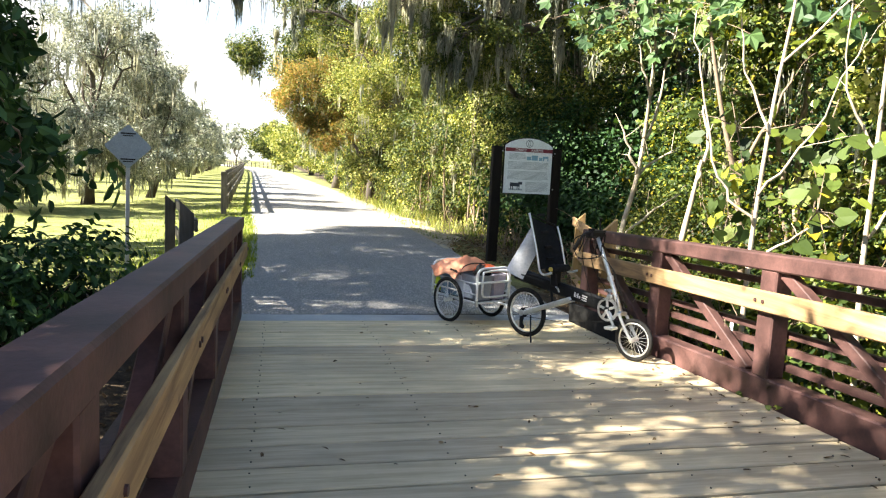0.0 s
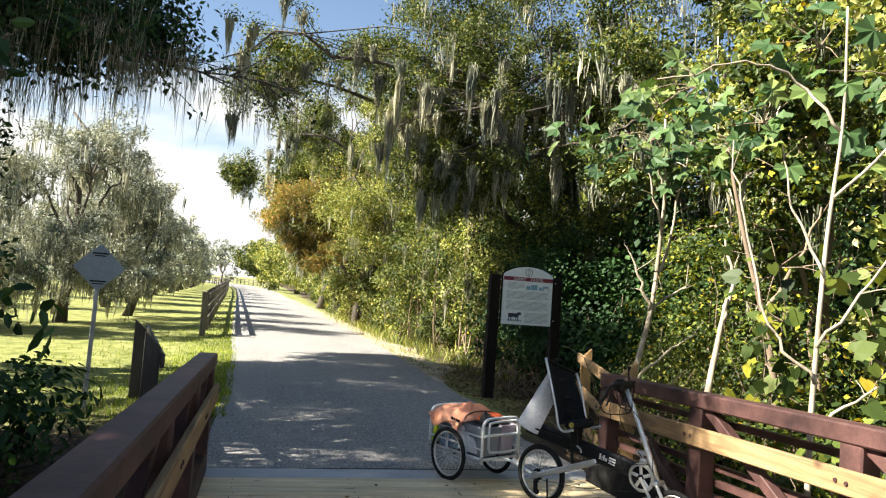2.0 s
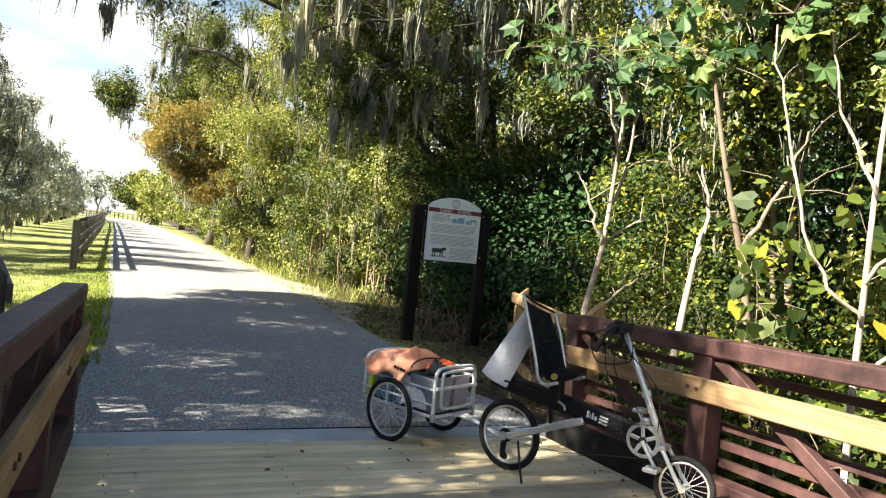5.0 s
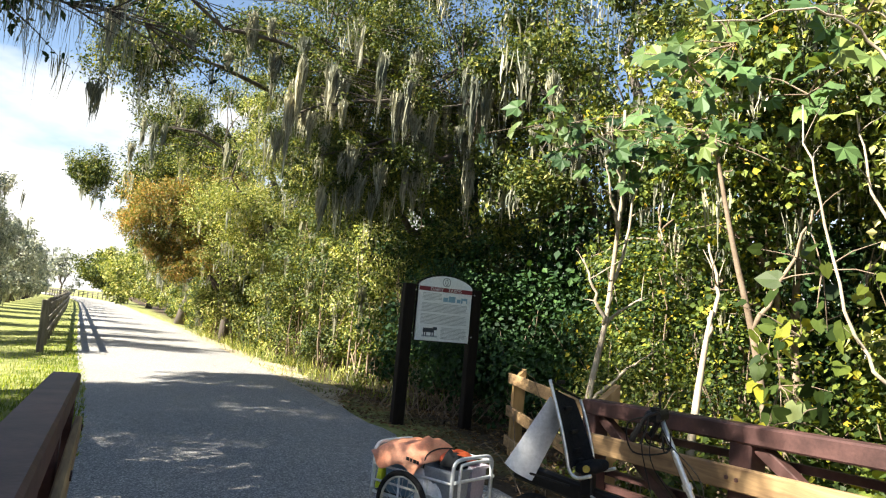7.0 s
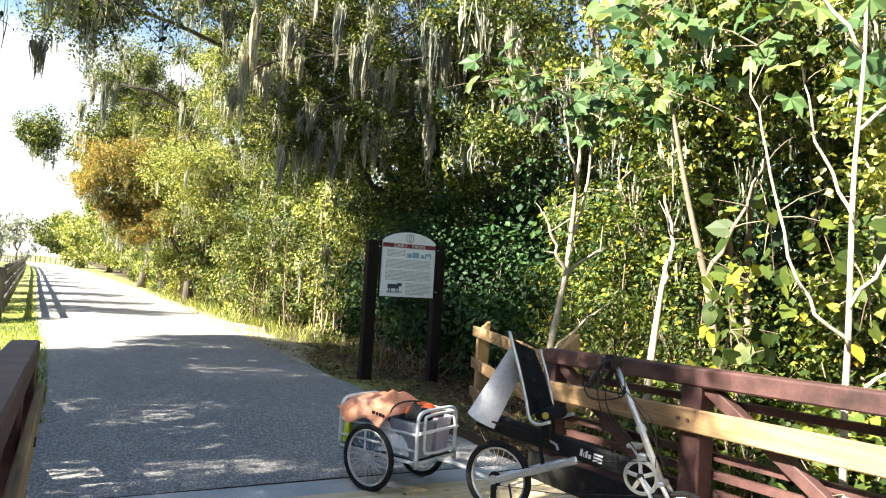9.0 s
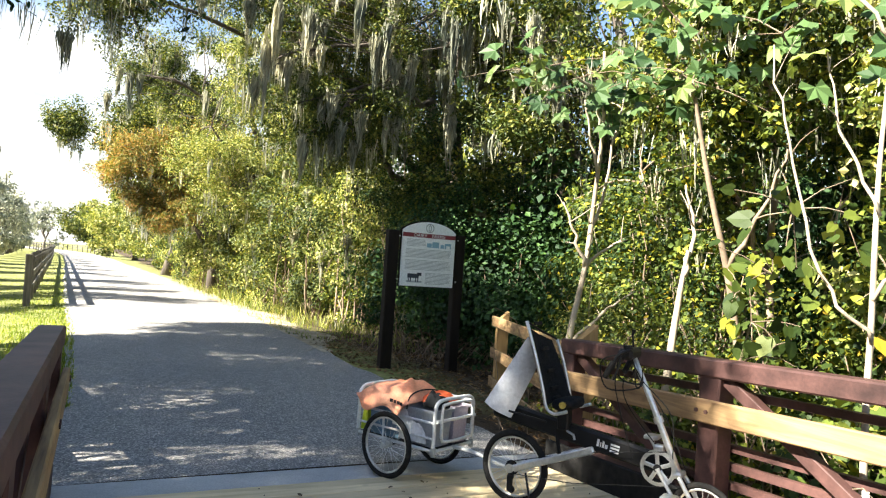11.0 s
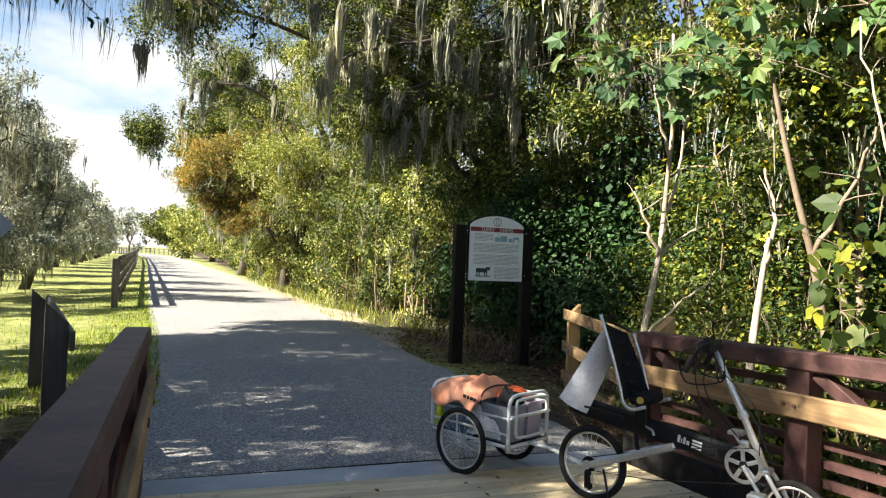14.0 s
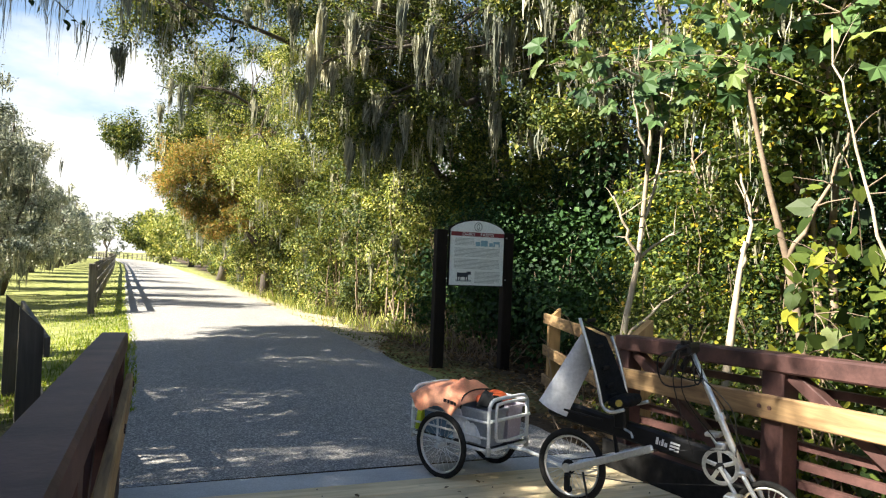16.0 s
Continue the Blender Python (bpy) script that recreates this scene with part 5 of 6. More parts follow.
# woodland on the right of the trail
tree("live_oak", "large dark live oak hung with long grey moss", (9.4, 20.6, 0), 9.5, 0.34, [((5.6, 18.2, 7.2), (4.2, 4.2, 3.0), 0.75), ((0.6, 17.6, 6.6), (1.1, 1.2, 0.8), 0.10), ((4.2, 16.6, 4.6), (1.6, 1.8, 1.0), 0.15)],
     "oakleaf", 0.075, 1800, 2, 0.8, seed=1, clumps=92, lean=(-1.0, -0.4), clump_r=0.95, moss_w=0.022)
tree("live_oak", "dark live oak deeper in the wood", (10.5, 15.5, 0), 10, 0.3, [((9.2, 15.0, 6.6), (3.4, 3.4, 3.8), 1.0)], "oakleaf", 0.115, 800, 2, 1.0, seed=2, clumps=56, clump_r=1.05, moss_w=0.03)
tree("live_oak", "oak behind the railing thicket", (11.5, 8.5, 0), 10, 0.28, [((9.8, 8.6, 6.2), (2.8, 4.0, 4.2), 1.0)], "oakleaf", 0.14, 480, 3, 0.9, seed=3, clumps=58, clump_r=1.1, moss_w=0.03)
tree("oak_tree", "oak covered with sunlit green and orange creeper", (6.6, 28.5, 0), 9, 0.26, [((4.6, 27.6, 6.2), (2.9, 3.2, 4.0), 1.0)], "shrubleaf", 0.082, 1500, 2, 0.7, seed=4, clumps=62, clump_r=1.0, moss_w=0.03)
tree("creeper_tree", "tree smothered in orange-brown autumn creeper", (4.6, 33.0, 0), 6.6, 0.18, [((1.8, 31.0, 4.7), (1.6, 2.2, 1.5), 0.5), ((3.5, 30.0, 5.3), (1.6, 2.0, 1.5), 0.36), ((2.7, 30.6, 3.2), (1.5, 2.0, 1.1), 0.3)], "orangeleaf", 0.085, 1300, 1, 0.6, seed=5, clumps=52, clump_r=0.85)
tree("oak_tree", "tall sunlit oak rising above the creeper", (6.0, 33.5, 0), 11, 0.28, [((2.9, 33.2, 8.4), (2.8, 3.2, 2.4), 0.7), ((2.9, 33.2, 4.4), (2.0, 2.6, 2.4), 0.3)], "oakleaf", 0.11, 850, 2, 0.8, seed=14, clumps=60, clump_r=1.0, moss_w=0.03)
tree("oak_tree", "tall grey-green oak beyond the creeper", (6.2, 40.0, 0), 11, 0.3, [((3.0, 40.0, 7.2), (3.2, 4.0, 4.2), 1.0)], "oakleaf", 0.16, 620, 3, 1.2, seed=6, clumps=60, clump_r=1.2, moss_w=0.04)
tree("oak_tree", "spreading oak leaning over the far trail", (4.5, 52.0, 0), 11, 0.3, [((2.9, 52.0, 8.6), (3.6, 3.6, 3.0), 0.75), ((-1.7, 50.0, 8.6), (1.1, 1.2, 1.2), 0.25)], "oakleaf", 0.17, 640, 2, 1.2, seed=7, clumps=48, clump_r=1.1, moss_w=0.05)
tree("oak_tree", "oak at the far wood edge", (7.0, 66.0, 0), 9, 0.3, [((5.0, 66.0, 5.8), (4.0, 5.0, 4.6), 1.0)], "shrubleaf", 0.26, 420, 0, seed=8, clumps=50, clump_r=1.5)
tree("oak_tree", "oak at the far wood edge", (7.0, 84.0, 0), 8, 0.3, [((4.6, 84.0, 4.8), (3.6, 6.0, 4.2), 1.0)], "shrubleaf", 0.30, 400, 0, seed=9, clumps=44, clump_r=1.6)
tree("oak_tree", "oak at the far wood edge", (5.0, 106.0, 0), 9, 0.3, [((2.6, 106.0, 4.6), (4.5, 7.0, 4.4), 1.0)], "shrubleaf", 0.38, 320, 0, seed=10, clumps=44, clump_r=1.9)
tree("oak_tree", "distant oak where the trail bends", (2.0, 135.0, 0), 9, 0.3, [((-0.5, 135.0, 4.6), (6.0, 8.0, 4.6), 1.0)], "oakleaf", 0.45, 300, 0, seed=11, clumps=44, clump_r=2.2)
for k, (x, y, h) in enumerate(((12.5, 22, 11), (12, 30, 12), (13, 2.5, 10), (10.5, 36, 12), (11, 46, 12), (10, 58, 12), (15, 12, 12), (16, 18, 13))):
    tree("wood_tree", "tall shaded tree inside the wood", (x, y, 0), h, 0.25, [((x, y, h * 0.56), (3.2, 3.6, h * 0.42), 1.0)], "oakleaf", 0.27, 170, 1, 1.2, seed=20 + k, clumps=44, clump_r=1.35, moss_w=0.045, group="trees inside the wood")

for k, (x, y, h, lm) in enumerate(((6.6, 17.2, 2.6, "oakleaf"), (6.3, 20.0, 3.0, "shrubleaf"), (5.9, 22.4, 2.6, "oakleaf"), (5.7, 24.6, 2.9, "oakleaf"), (5.6, 27.0, 2.5, "shrubleaf"), (5.4, 29.6, 2.4, "oakleaf"), (4.9, 30.6, 1.8, "shrubleaf"), (4.7, 35.0, 1.8, "shrubleaf"), (5.3, 41.0, 3.0, "shrubleaf"), (5.0, 46.0, 2.6, "vineleaf"), (8.2, 18.0, 3.0, "darkleaf"), (7.3, 18.9, 3.4, "darkleaf"), (6.9, 16.3, 2.3, "darkleaf"), (8.4, 21.5, 3.2, "oakleaf"), (8.0, 25.5, 3.2, "oakleaf"))):
    bush("creeper_wall", "tall curtain of sunlit creeper over dead branches", (x, y, 0), (1.25, 1.5, h), lm, 0.056 + 0.0009 * y, 13000, "broad", 300 + k, "creeper curtains at the wood's edge", stems=12, subs=52, spread=0.20, moss=6 if k < 8 else 0)


def moss_beards():
    """Long beards of moss along the oak's outer limbs, each limb with its row."""
    t = thing("mossy_limb", "oak limbs with long pale beards of hanging moss", "branch")
    r = np.random.default_rng(44)
    g, m, l = Geo(), Geo(), Geo()
    for a, b, n, long in (((6.6, 16.6, 6.0), (2.5, 15.0, 4.9), 26, 1.5), ((6.4, 16.2, 5.2), (3.2, 15.0, 4.4), 16, 1.1), ((5.4, 17.0, 7.0), (-0.8, 15.0, 6.0), 20, 0.9), ((8.2, 16.4, 6.2), (5.4, 14.6, 5.7), 16, 1.5),
                          ((9.0, 14.0, 5.8), (6.4, 12.6, 5.0), 12, 1.2), ((3.9, 30.5, 7.5), (0.0, 28.6, 7.4), 7, 1.8)):
        p = limb(g, a, b, 0.07, 0.015, int(n * 10), 0.05, 12, 6)
        for k in range(n):
            q = p[int(r.integers(2, 12))] + r.normal(0, 1, 3) * np.array((0.28, 0.45, 0.5))
            limb(g, p[int(r.integers(1, 10))], q, 0.016, 0.005, 700 + k + n, 0.04, 5, 4)
            moss_drape(m, q, long * r.uniform(0.3, 1.2), r.uniform(0.06, 0.16), r, 110)
            pos, nrm = in_ball(90, q + np.array((0.05, 0.1, 0.16)), (0.34, 0.34, 0.22), r, 0.6)
            leaves(l, pos, nrm, 0.075, "kite", 0.35, r)
    tagged(part("limb", g, "bark", t, "", True), kind="stuff")
    part("foliage", l, "oakleaf", t)
    tagged(part("hanging_moss", m, "moss", t, "pale grey hanging moss"), kind="stuff")


moss_beards()
# shrubs along the wood's edge
for k in range(20):
    y = 16.4 + 2.0 * k + (k > 12) * (k - 12) * 2.0
    e = np.interp(y, [14, 18, 22, 27, 46, 80], [7.0, 6.5, 6.0, 5.2, 4.9, 4.6])
    r = np.random.default_rng(k)
    h = r.uniform(0.75, 1.5)
    bush("edge_shrub", ("leafy green shrub at the wood's edge" if k < 3 else "sunlit yellow-green shrub at the wood's edge"), (e + r.uniform(0.3, 0.9), y + r.uniform(-0.5, 0.5), 0), (r.uniform(0.9, 1.3), 1.3, h), ("darkleaf", "oakleaf", "vineleaf", "shrubleaf", "oakleaf")[min(k, 2) if k < 3 else 3 - k % 2 if k % 3 else 4], 0.050 + 0.0009 * y, 7000, "broad", 30 + k, "shrubs along the wood's edge", subs=34, spread=0.19)
    if k < 12:
        bush("tall_shrub", "tall vine-covered shrub at the wood's edge", (e + 1.9, y + 0.7, 0), (1.2, 1.3, r.uniform(1.7, 2.4)), "vineleaf" if k % 2 else "shrubleaf", 0.052 + 0.0009 * y, 7500, "broad", 60 + k, "shrubs along the wood's edge", subs=44, spread=0.20, moss=2)
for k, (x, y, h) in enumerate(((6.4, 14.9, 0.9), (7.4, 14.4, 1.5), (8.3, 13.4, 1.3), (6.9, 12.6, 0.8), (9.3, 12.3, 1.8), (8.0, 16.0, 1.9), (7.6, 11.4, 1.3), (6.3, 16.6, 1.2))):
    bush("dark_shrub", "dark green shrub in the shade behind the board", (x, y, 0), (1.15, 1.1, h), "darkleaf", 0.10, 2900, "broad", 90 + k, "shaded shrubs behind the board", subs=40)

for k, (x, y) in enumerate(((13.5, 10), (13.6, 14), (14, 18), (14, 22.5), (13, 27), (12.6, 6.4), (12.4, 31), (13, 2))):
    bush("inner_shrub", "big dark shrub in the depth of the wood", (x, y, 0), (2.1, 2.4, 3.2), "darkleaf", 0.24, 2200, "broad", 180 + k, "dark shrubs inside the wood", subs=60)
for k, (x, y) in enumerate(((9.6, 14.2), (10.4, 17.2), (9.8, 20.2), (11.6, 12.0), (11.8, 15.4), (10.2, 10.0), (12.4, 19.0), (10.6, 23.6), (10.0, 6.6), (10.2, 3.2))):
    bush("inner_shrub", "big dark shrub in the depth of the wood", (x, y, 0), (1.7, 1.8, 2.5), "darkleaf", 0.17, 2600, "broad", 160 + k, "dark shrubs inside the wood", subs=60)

# thicket behind the right railing
for k, (x, y, h, leafm, sz, n) in enumerate((
        (6.6, 9.9, 1.5, "vineleaf", 0.085, 2600), (6.3, 8.2, 1.15, "vineleaf", 0.065, 3400), (6.05, 9.5, 0.9, "shrubleaf", 0.06, 3000), (6.6, 6.4, 1.5, "vineleaf", 0.10, 2400),
        (5.6, 6.9, 0.75, "vineleaf", 0.09, 1300), (5.3, 5.2, 0.8, "vineleaf", 0.10, 1500), (6.6, 4.6, 1.6, "vineleaf", 0.105, 2200), (5.5, 3.4, 1.0, "vineleaf", 0.10, 1600),
        (8.0, 9.4, 2.3, "darkleaf", 0.10, 3000), (8.0, 7.0, 2.4, "vineleaf", 0.10, 3000), (7.9, 4.6, 2.3, "vineleaf", 0.11, 2800), (7.4, 11.0, 2.0, "vineleaf", 0.085, 3000),
        (6.4, 2.2, 1.6, "vineleaf", 0.11, 2000), (8.0, 2.0, 2.4, "darkleaf", 0.12, 2400), (5.2, 1.2, 1.1, "vineleaf", 0.11, 1400), (4.9, 7.7, 0.5, "vineleaf", 0.06, 900), (4.7, 4.1, 0.5, "vineleaf", 0.075, 800))):
    bush("vine_thicket", "tangled vine-covered shrub behind the bridge railing", (x, y, 0), (1.05, 1.15, h), leafm, sz * 0.85, int(n * 1.6), ("heart" if x < 6 else "broad") if leafm == "vineleaf" else ("oval" if x < 6 else "kite"), 120 + k, "thicket behind the railing", stems=14, subs=60, spread=0.17)
for k, (x, y, z, rr) in enumerate(((7.4, 9.6, 5.0, 1.3), (8.2, 7.4, 5.6, 1.5), (7.2, 5.6, 5.2, 1.3), (7.4, 3.4, 5.4, 1.4), (8.2, 11.6, 5.2, 1.5), (6.5, 8.0, 4.3, 0.9), (6.2, 6.0, 4.2, 0.9))):
    # every third tree gets the brighter leaf colour in place of sunlight on its vines
    tree("vine_tree", "slender tree draped with yellow-green vines", (x + 0.5, y, 0), z, 0.07, [((x, y, z), (rr, rr, 1.4), 0.7), ((x, y, z - 1.8), (rr * 0.8, rr * 0.8, 1.2), 0.3)], "vineleaf" if k % 3 else "shrubleaf", 0.085, 380, 1, 0.6,
         seed=40 + k, clumps=20, clump_r=0.6, shape="broad", bark="twig", group="vine-draped trees")

pale_sapling("pale_sapling", "pale-barked sapling with broken side branch and big leaves", (5.0, 9.2, 0), [(5.15, 9.22, 0.9), (5.38, 9.30, 1.75), (5.46, 9.30, 2.6), (5.44, 9.2, 3.5), (5.35, 9.15, 4.3)],
             [[(5.36, 9.30, 1.70), (5.62, 9.30, 1.95), (5.95, 9.25, 2.12)], [(5.40, 9.30, 1.95), (5.60, 9.32, 2.6), (5.72, 9.3, 3.4), (5.9, 9.3, 4.2)], [(5.36, 9.3, 1.75), (5.2, 9.35, 2.2), (5.08, 9.4, 2.5)],
              [(5.45, 9.25, 3.3), (5.2, 9.1, 3.75), (4.6, 8.9, 3.9), (4.1, 8.7, 3.8)], [(5.44, 9.25, 2.9), (5.3, 9.2, 3.2), (5.15, 9.2, 3.7)], [(5.05, 9.2, 0.75), (5.5, 9.1, 1.2), (5.9, 9.0, 1.5)]], 0.044, 1)
pale_sapling("pale_sapling", "leaning bleached dead trunk behind the railing", (4.85, 7.4, 0), [(5.0, 7.5, 0.7), (5.2, 7.6, 1.5), (5.28, 7.6, 1.95)], [[(5.25, 7.6, 1.7), (5.35, 7.6, 2.1), (5.3, 7.7, 2.6)]], 0.05, 2)
pale_sapling("pale_sapling", "slim forked pale sapling behind the railing", (4.35, 5.55, 0), [(4.38, 5.6, 0.8), (4.42, 5.62, 1.5), (4.55, 5.7, 2.4), (4.7, 5.75, 3.3), (4.75, 5.8, 4.2)],
             [[(4.40, 5.6, 1.35), (4.12, 5.75, 1.75), (4.0, 5.9, 2.5), (3.95, 6.0, 3.1)], [(4.42, 5.62, 1.6), (4.75, 5.5, 2.1), (5.0, 5.3, 2.9)], [(4.5, 5.65, 2.1), (4.35, 5.8, 2.6), (4.3, 5.9, 3.1)], [(4.39, 5.6, 1.0), (4.75, 5.5, 1.3), (5.1, 5.4, 1.4)],
              [(4.6, 5.7, 2.7), (5.0, 5.5, 3.2), (5.3, 5.3, 3.9)], [(4.7, 5.75, 3.2), (4.4, 5.9, 3.6), (4.0, 6.0, 3.7), (3.4, 6.2, 3.55)]], 0.024, 3, at=(-0.22, -0.5, 0))
pale_sapling("pale_sapling", "brown leaning sapling in the thicket", (5.7, 7.3, 0), [(5.75, 7.3, 0.6), (5.65, 7.4, 1.6), (5.4, 7.5, 2.6), (5.2, 7.6, 3.6)], [[(5.6, 7.4, 1.8), (5.9, 7.3, 2.4), (6.1, 7.2, 3.0)]], 0.05, 4, "twig")
pale_sapling("pale_sapling", "slim pale sapling in the thicket", (5.0, 4.7, 0), [(5.0, 4.8, 0.9), (5.05, 4.85, 1.8), (5.1, 4.9, 2.8), (5.15, 4.9, 3.8)], [[(5.02, 4.8, 1.3), (5.25, 4.7, 1.8), (5.35, 4.6, 2.4)], [(5.06, 4.85, 2.0), (4.85, 5.0, 2.5), (4.8, 5.0, 3.2)]], 0.026, 5)


def leaf_sprays(name, label, spots, mat, size, per, rad, shape, seed, cat="foliage"):
    """Big leaves on the outer twigs of the saplings, each spray on its own twig."""
    r = np.random.default_rng(seed)
    t = thing(name, label, cat)
    g, tw = Geo(), Geo()
    for s in spots:
        s = np.array(s)
        pos = s + r.normal(0, 1, (per, 3)) * np.array(rad)
        for p in pos[::2]:
            tube(tw, [s, (s + p) / 2 + np.array((0, 0, 0.03)), p], [0.006, 0.004, 0.002], 4, False)
        leaves(g, pos, np.tile((-0.5, -0.6, 0.6), (per, 1)), size, shape, 0.5, r)
    tagged(part("twig", tw, "twig", t), kind="stuff")
    part("foliage", g, mat, t)
    return t


leaf_sprays("maple_leaves", "large green lobed leaves on the pale saplings", ((4.1, 8.7, 3.75), (4.4, 8.8, 3.6), (5.2, 9.1, 4.0), (5.5, 9.2, 3.7), (5.9, 9.3, 4.1), (4.75, 5.8, 4.1), (4.3, 5.9, 3.4), (3.5, 6.2, 3.5), (3.8, 6.1, 3.7), (5.1, 5.3, 3.2), (5.3, 5.3, 3.8), (4.9, 5.0, 3.6), (5.2, 7.6, 3.6), (5.7, 8.2, 3.9)),
            "mapleleaf", 0.165, 17, (0.26, 0.26, 0.18), "palmate", 3)
leaf_sprays("grape_vine", "bright yellow-green grape leaves hanging over the railing", ((5.0, 6.6, 1.35), (5.1, 6.5, 1.75), (4.9, 6.4, 1.1), (5.2, 6.9, 1.6), (4.6, 4.9, 1.5), (4.8, 5.1, 2.2), (4.5, 5.9, 2.2), (5.3, 6.1, 2.3), (5.2, 5.6, 1.7), (4.9, 4.4, 1.9)),
            "vineleaf", 0.135, 16, (0.14, 0.16, 0.2), "heart", 4)


def dry_stems():
    """Tangle of dry stems low behind the railing and behind the board."""
    r = np.random.default_rng(8)
    g = Geo()
    for k in range(260):
        if k < 190:
            a = np.array((r.uniform(4.05, 6.4), r.uniform(2.5, 9.5), 0.0))
        else:
            a = np.array((r.uniform(4.6, 7.2), r.uniform(13.6, 15.6), 0.0))
        a[2] = float(ground_z(a[0], a[1])) - 0.02
        b = a + np.array((r.normal(0, 0.5), r.normal(0, 0.5), r.uniform(0.15, 1.5) if k < 190 else r.uniform(0.03, 0.5)))
        limb(g, a, b, r.uniform(0.004, 0.011), 0.002, k, 0.25, 6, 4)
    ob = part("dry_stems", g, "twig")
    tagged(ob, "tangle of dry brown stems under the thicket", "undergrowth", kind="stuff")


dry_stems()

# left of the trail
tree("laurel_tree", "small dark glossy laurel tree beside the bridge railing", (-2.1, 4.5, 0), 2.6, 0.05, [((-1.35, 4.3, 2.15), (0.72, 0.8, 0.95), 0.8), ((-1.9, 4.4, 3.1), (0.8, 0.9, 0.7), 0.5)], "darkleaf", 0.11, 150, 0, seed=77, clumps=26, clump_r=0.42, shape="oval", bark="twig")
# next three bushes are unseen, added to block low sun from the deck
bush("laurel_bush", "dark laurel bush left of the bridge, mostly out of view", (-3.6, 4.0, 0), (1.3, 1.5, 1.9), "darkleaf", 0.12, 2600, "oval", 201, subs=40)
bush("laurel_bush", "dark laurel bush left of the bridge, mostly out of view", (-2.5, 1.9, 0), (1.0, 1.2, 1.65), "darkleaf", 0.13, 2000, "oval", 203, subs=40)
bush("laurel_bush", "dark laurel bush left of the bridge, mostly out of view", (-2.6, -0.6, 0), (1.0, 1.3, 1.65), "darkleaf", 0.14, 1700, "oval", 204, subs=40)
# unseen tree, added to keep sun off the grass on the left
tree("shade_oak", "unseen low oak added to shade the grass left of the trail", (-10.5, 12.8, 0), 5.0, 0.2, [((-9.6, 12.6, 4.0), (2.0, 2.6, 2.4), 1.0)], "darkleaf", 0.19, 240, 0, 0.8, seed=75, clumps=34, clump_r=0.9)
# another unseen bush, added to shade the deck's left side
bush("laurel_bush", "dark laurel bush left of the bridge, mostly out of view", (-2.3, 3.0, 0), (0.8, 0.9, 1.5), "darkleaf", 0.13, 1800, "oval", 205, subs=40)
bush("low_shrub", "low dark shrub by the leaf litter", (-2.1, 7.6, 0), (1.05, 1.0, 0.68), "darkleaf", 0.11, 2600, "oval", 202, subs=44)
bush("laurel_bush", "dark laurel bush left of the bridge, mostly out of view", (-3.1, 7.3, 0), (1.1, 1.0, 1.15), "darkleaf", 0.11, 3000, "oval", 206, subs=44)
# foliage at upper left is seen; the crown parts beyond it are added for shade
tree("shade_oak", "big shady live oak beside the bridge with hanging moss", (-6.0, 8.6, 0), 8.5, 0.38, [((-5.6, 9.4, 7.6), (3.2, 5.0, 2.4), 0.70), ((-3.6, 9.6, 3.3), (1.0, 1.3, 1.9), 0.24), ((-5.2, 5.6, 4.8), (1.4, 3.0, 1.7), 0.44), ((-1.7, 10.6, 5.0), (0.9, 1.0, 0.5), 0.10), ((-2.9, 10.2, 4.9), (0.9, 1.0, 0.9), 0.14)],
     "darkleaf", 0.11, 560, 6, 0.9, seed=70, clumps=96, clump_r=0.9, moss_w=0.009)
# unseen tree, its crown set where it blocks sun from the deck
tree("shade_oak", "unseen live oak added to shade the bridge deck", (-7.0, 0.5, 0), 9.0, 0.36, [((-6.0, 1.5, 6.4), (2.8, 5.0, 1.7), 0.6), ((-5.0, 2.0, 4.6), (1.0, 3.2, 0.9), 0.3)], "darkleaf", 0.17, 280, 1, 0.8, seed=71, clumps=86, clump_r=1.0)
# unseen tree, added to shade the ground left of the railing
tree("shade_oak", "unseen low-branched live oak added to shade the ground beside the bridge", (-11.5, 8.0, 0), 7.5, 0.34, [((-10.6, 7.6, 5.2), (2.4, 6.0, 3.0), 1.0)], "darkleaf", 0.20, 220, 0, 0.8, seed=73, clumps=60, clump_r=1.1)
# added sun blocker for trail, board and shrubs, nearly all out of view
tree("shade_oak", "tall, mostly unseen live oak added to shade the trail and board", (-8.0, 15.0, 0), 11.0, 0.32, [((-7.4, 14.0, 7.0), (2.8, 2.8, 2.6), 0.7), ((-6.2, 12.0, 6.2), (1.8, 1.7, 2.2), 0.25), ((-6.6, 13.2, 10.4), (2.2, 2.3, 2.2), 0.5), ((-6.4, 11.2, 10.4), (2.0, 1.7, 1.9), 0.2), ((-6.6, 16.2, 9.3), (2.0, 1.9, 2.2), 0.4), ((-7.0, 18.0, 8.6), (1.6, 1.2, 1.8), 0.25)], "darkleaf", 0.18, 330, 1, 0.8, seed=72, clumps=84, clump_r=1.0)


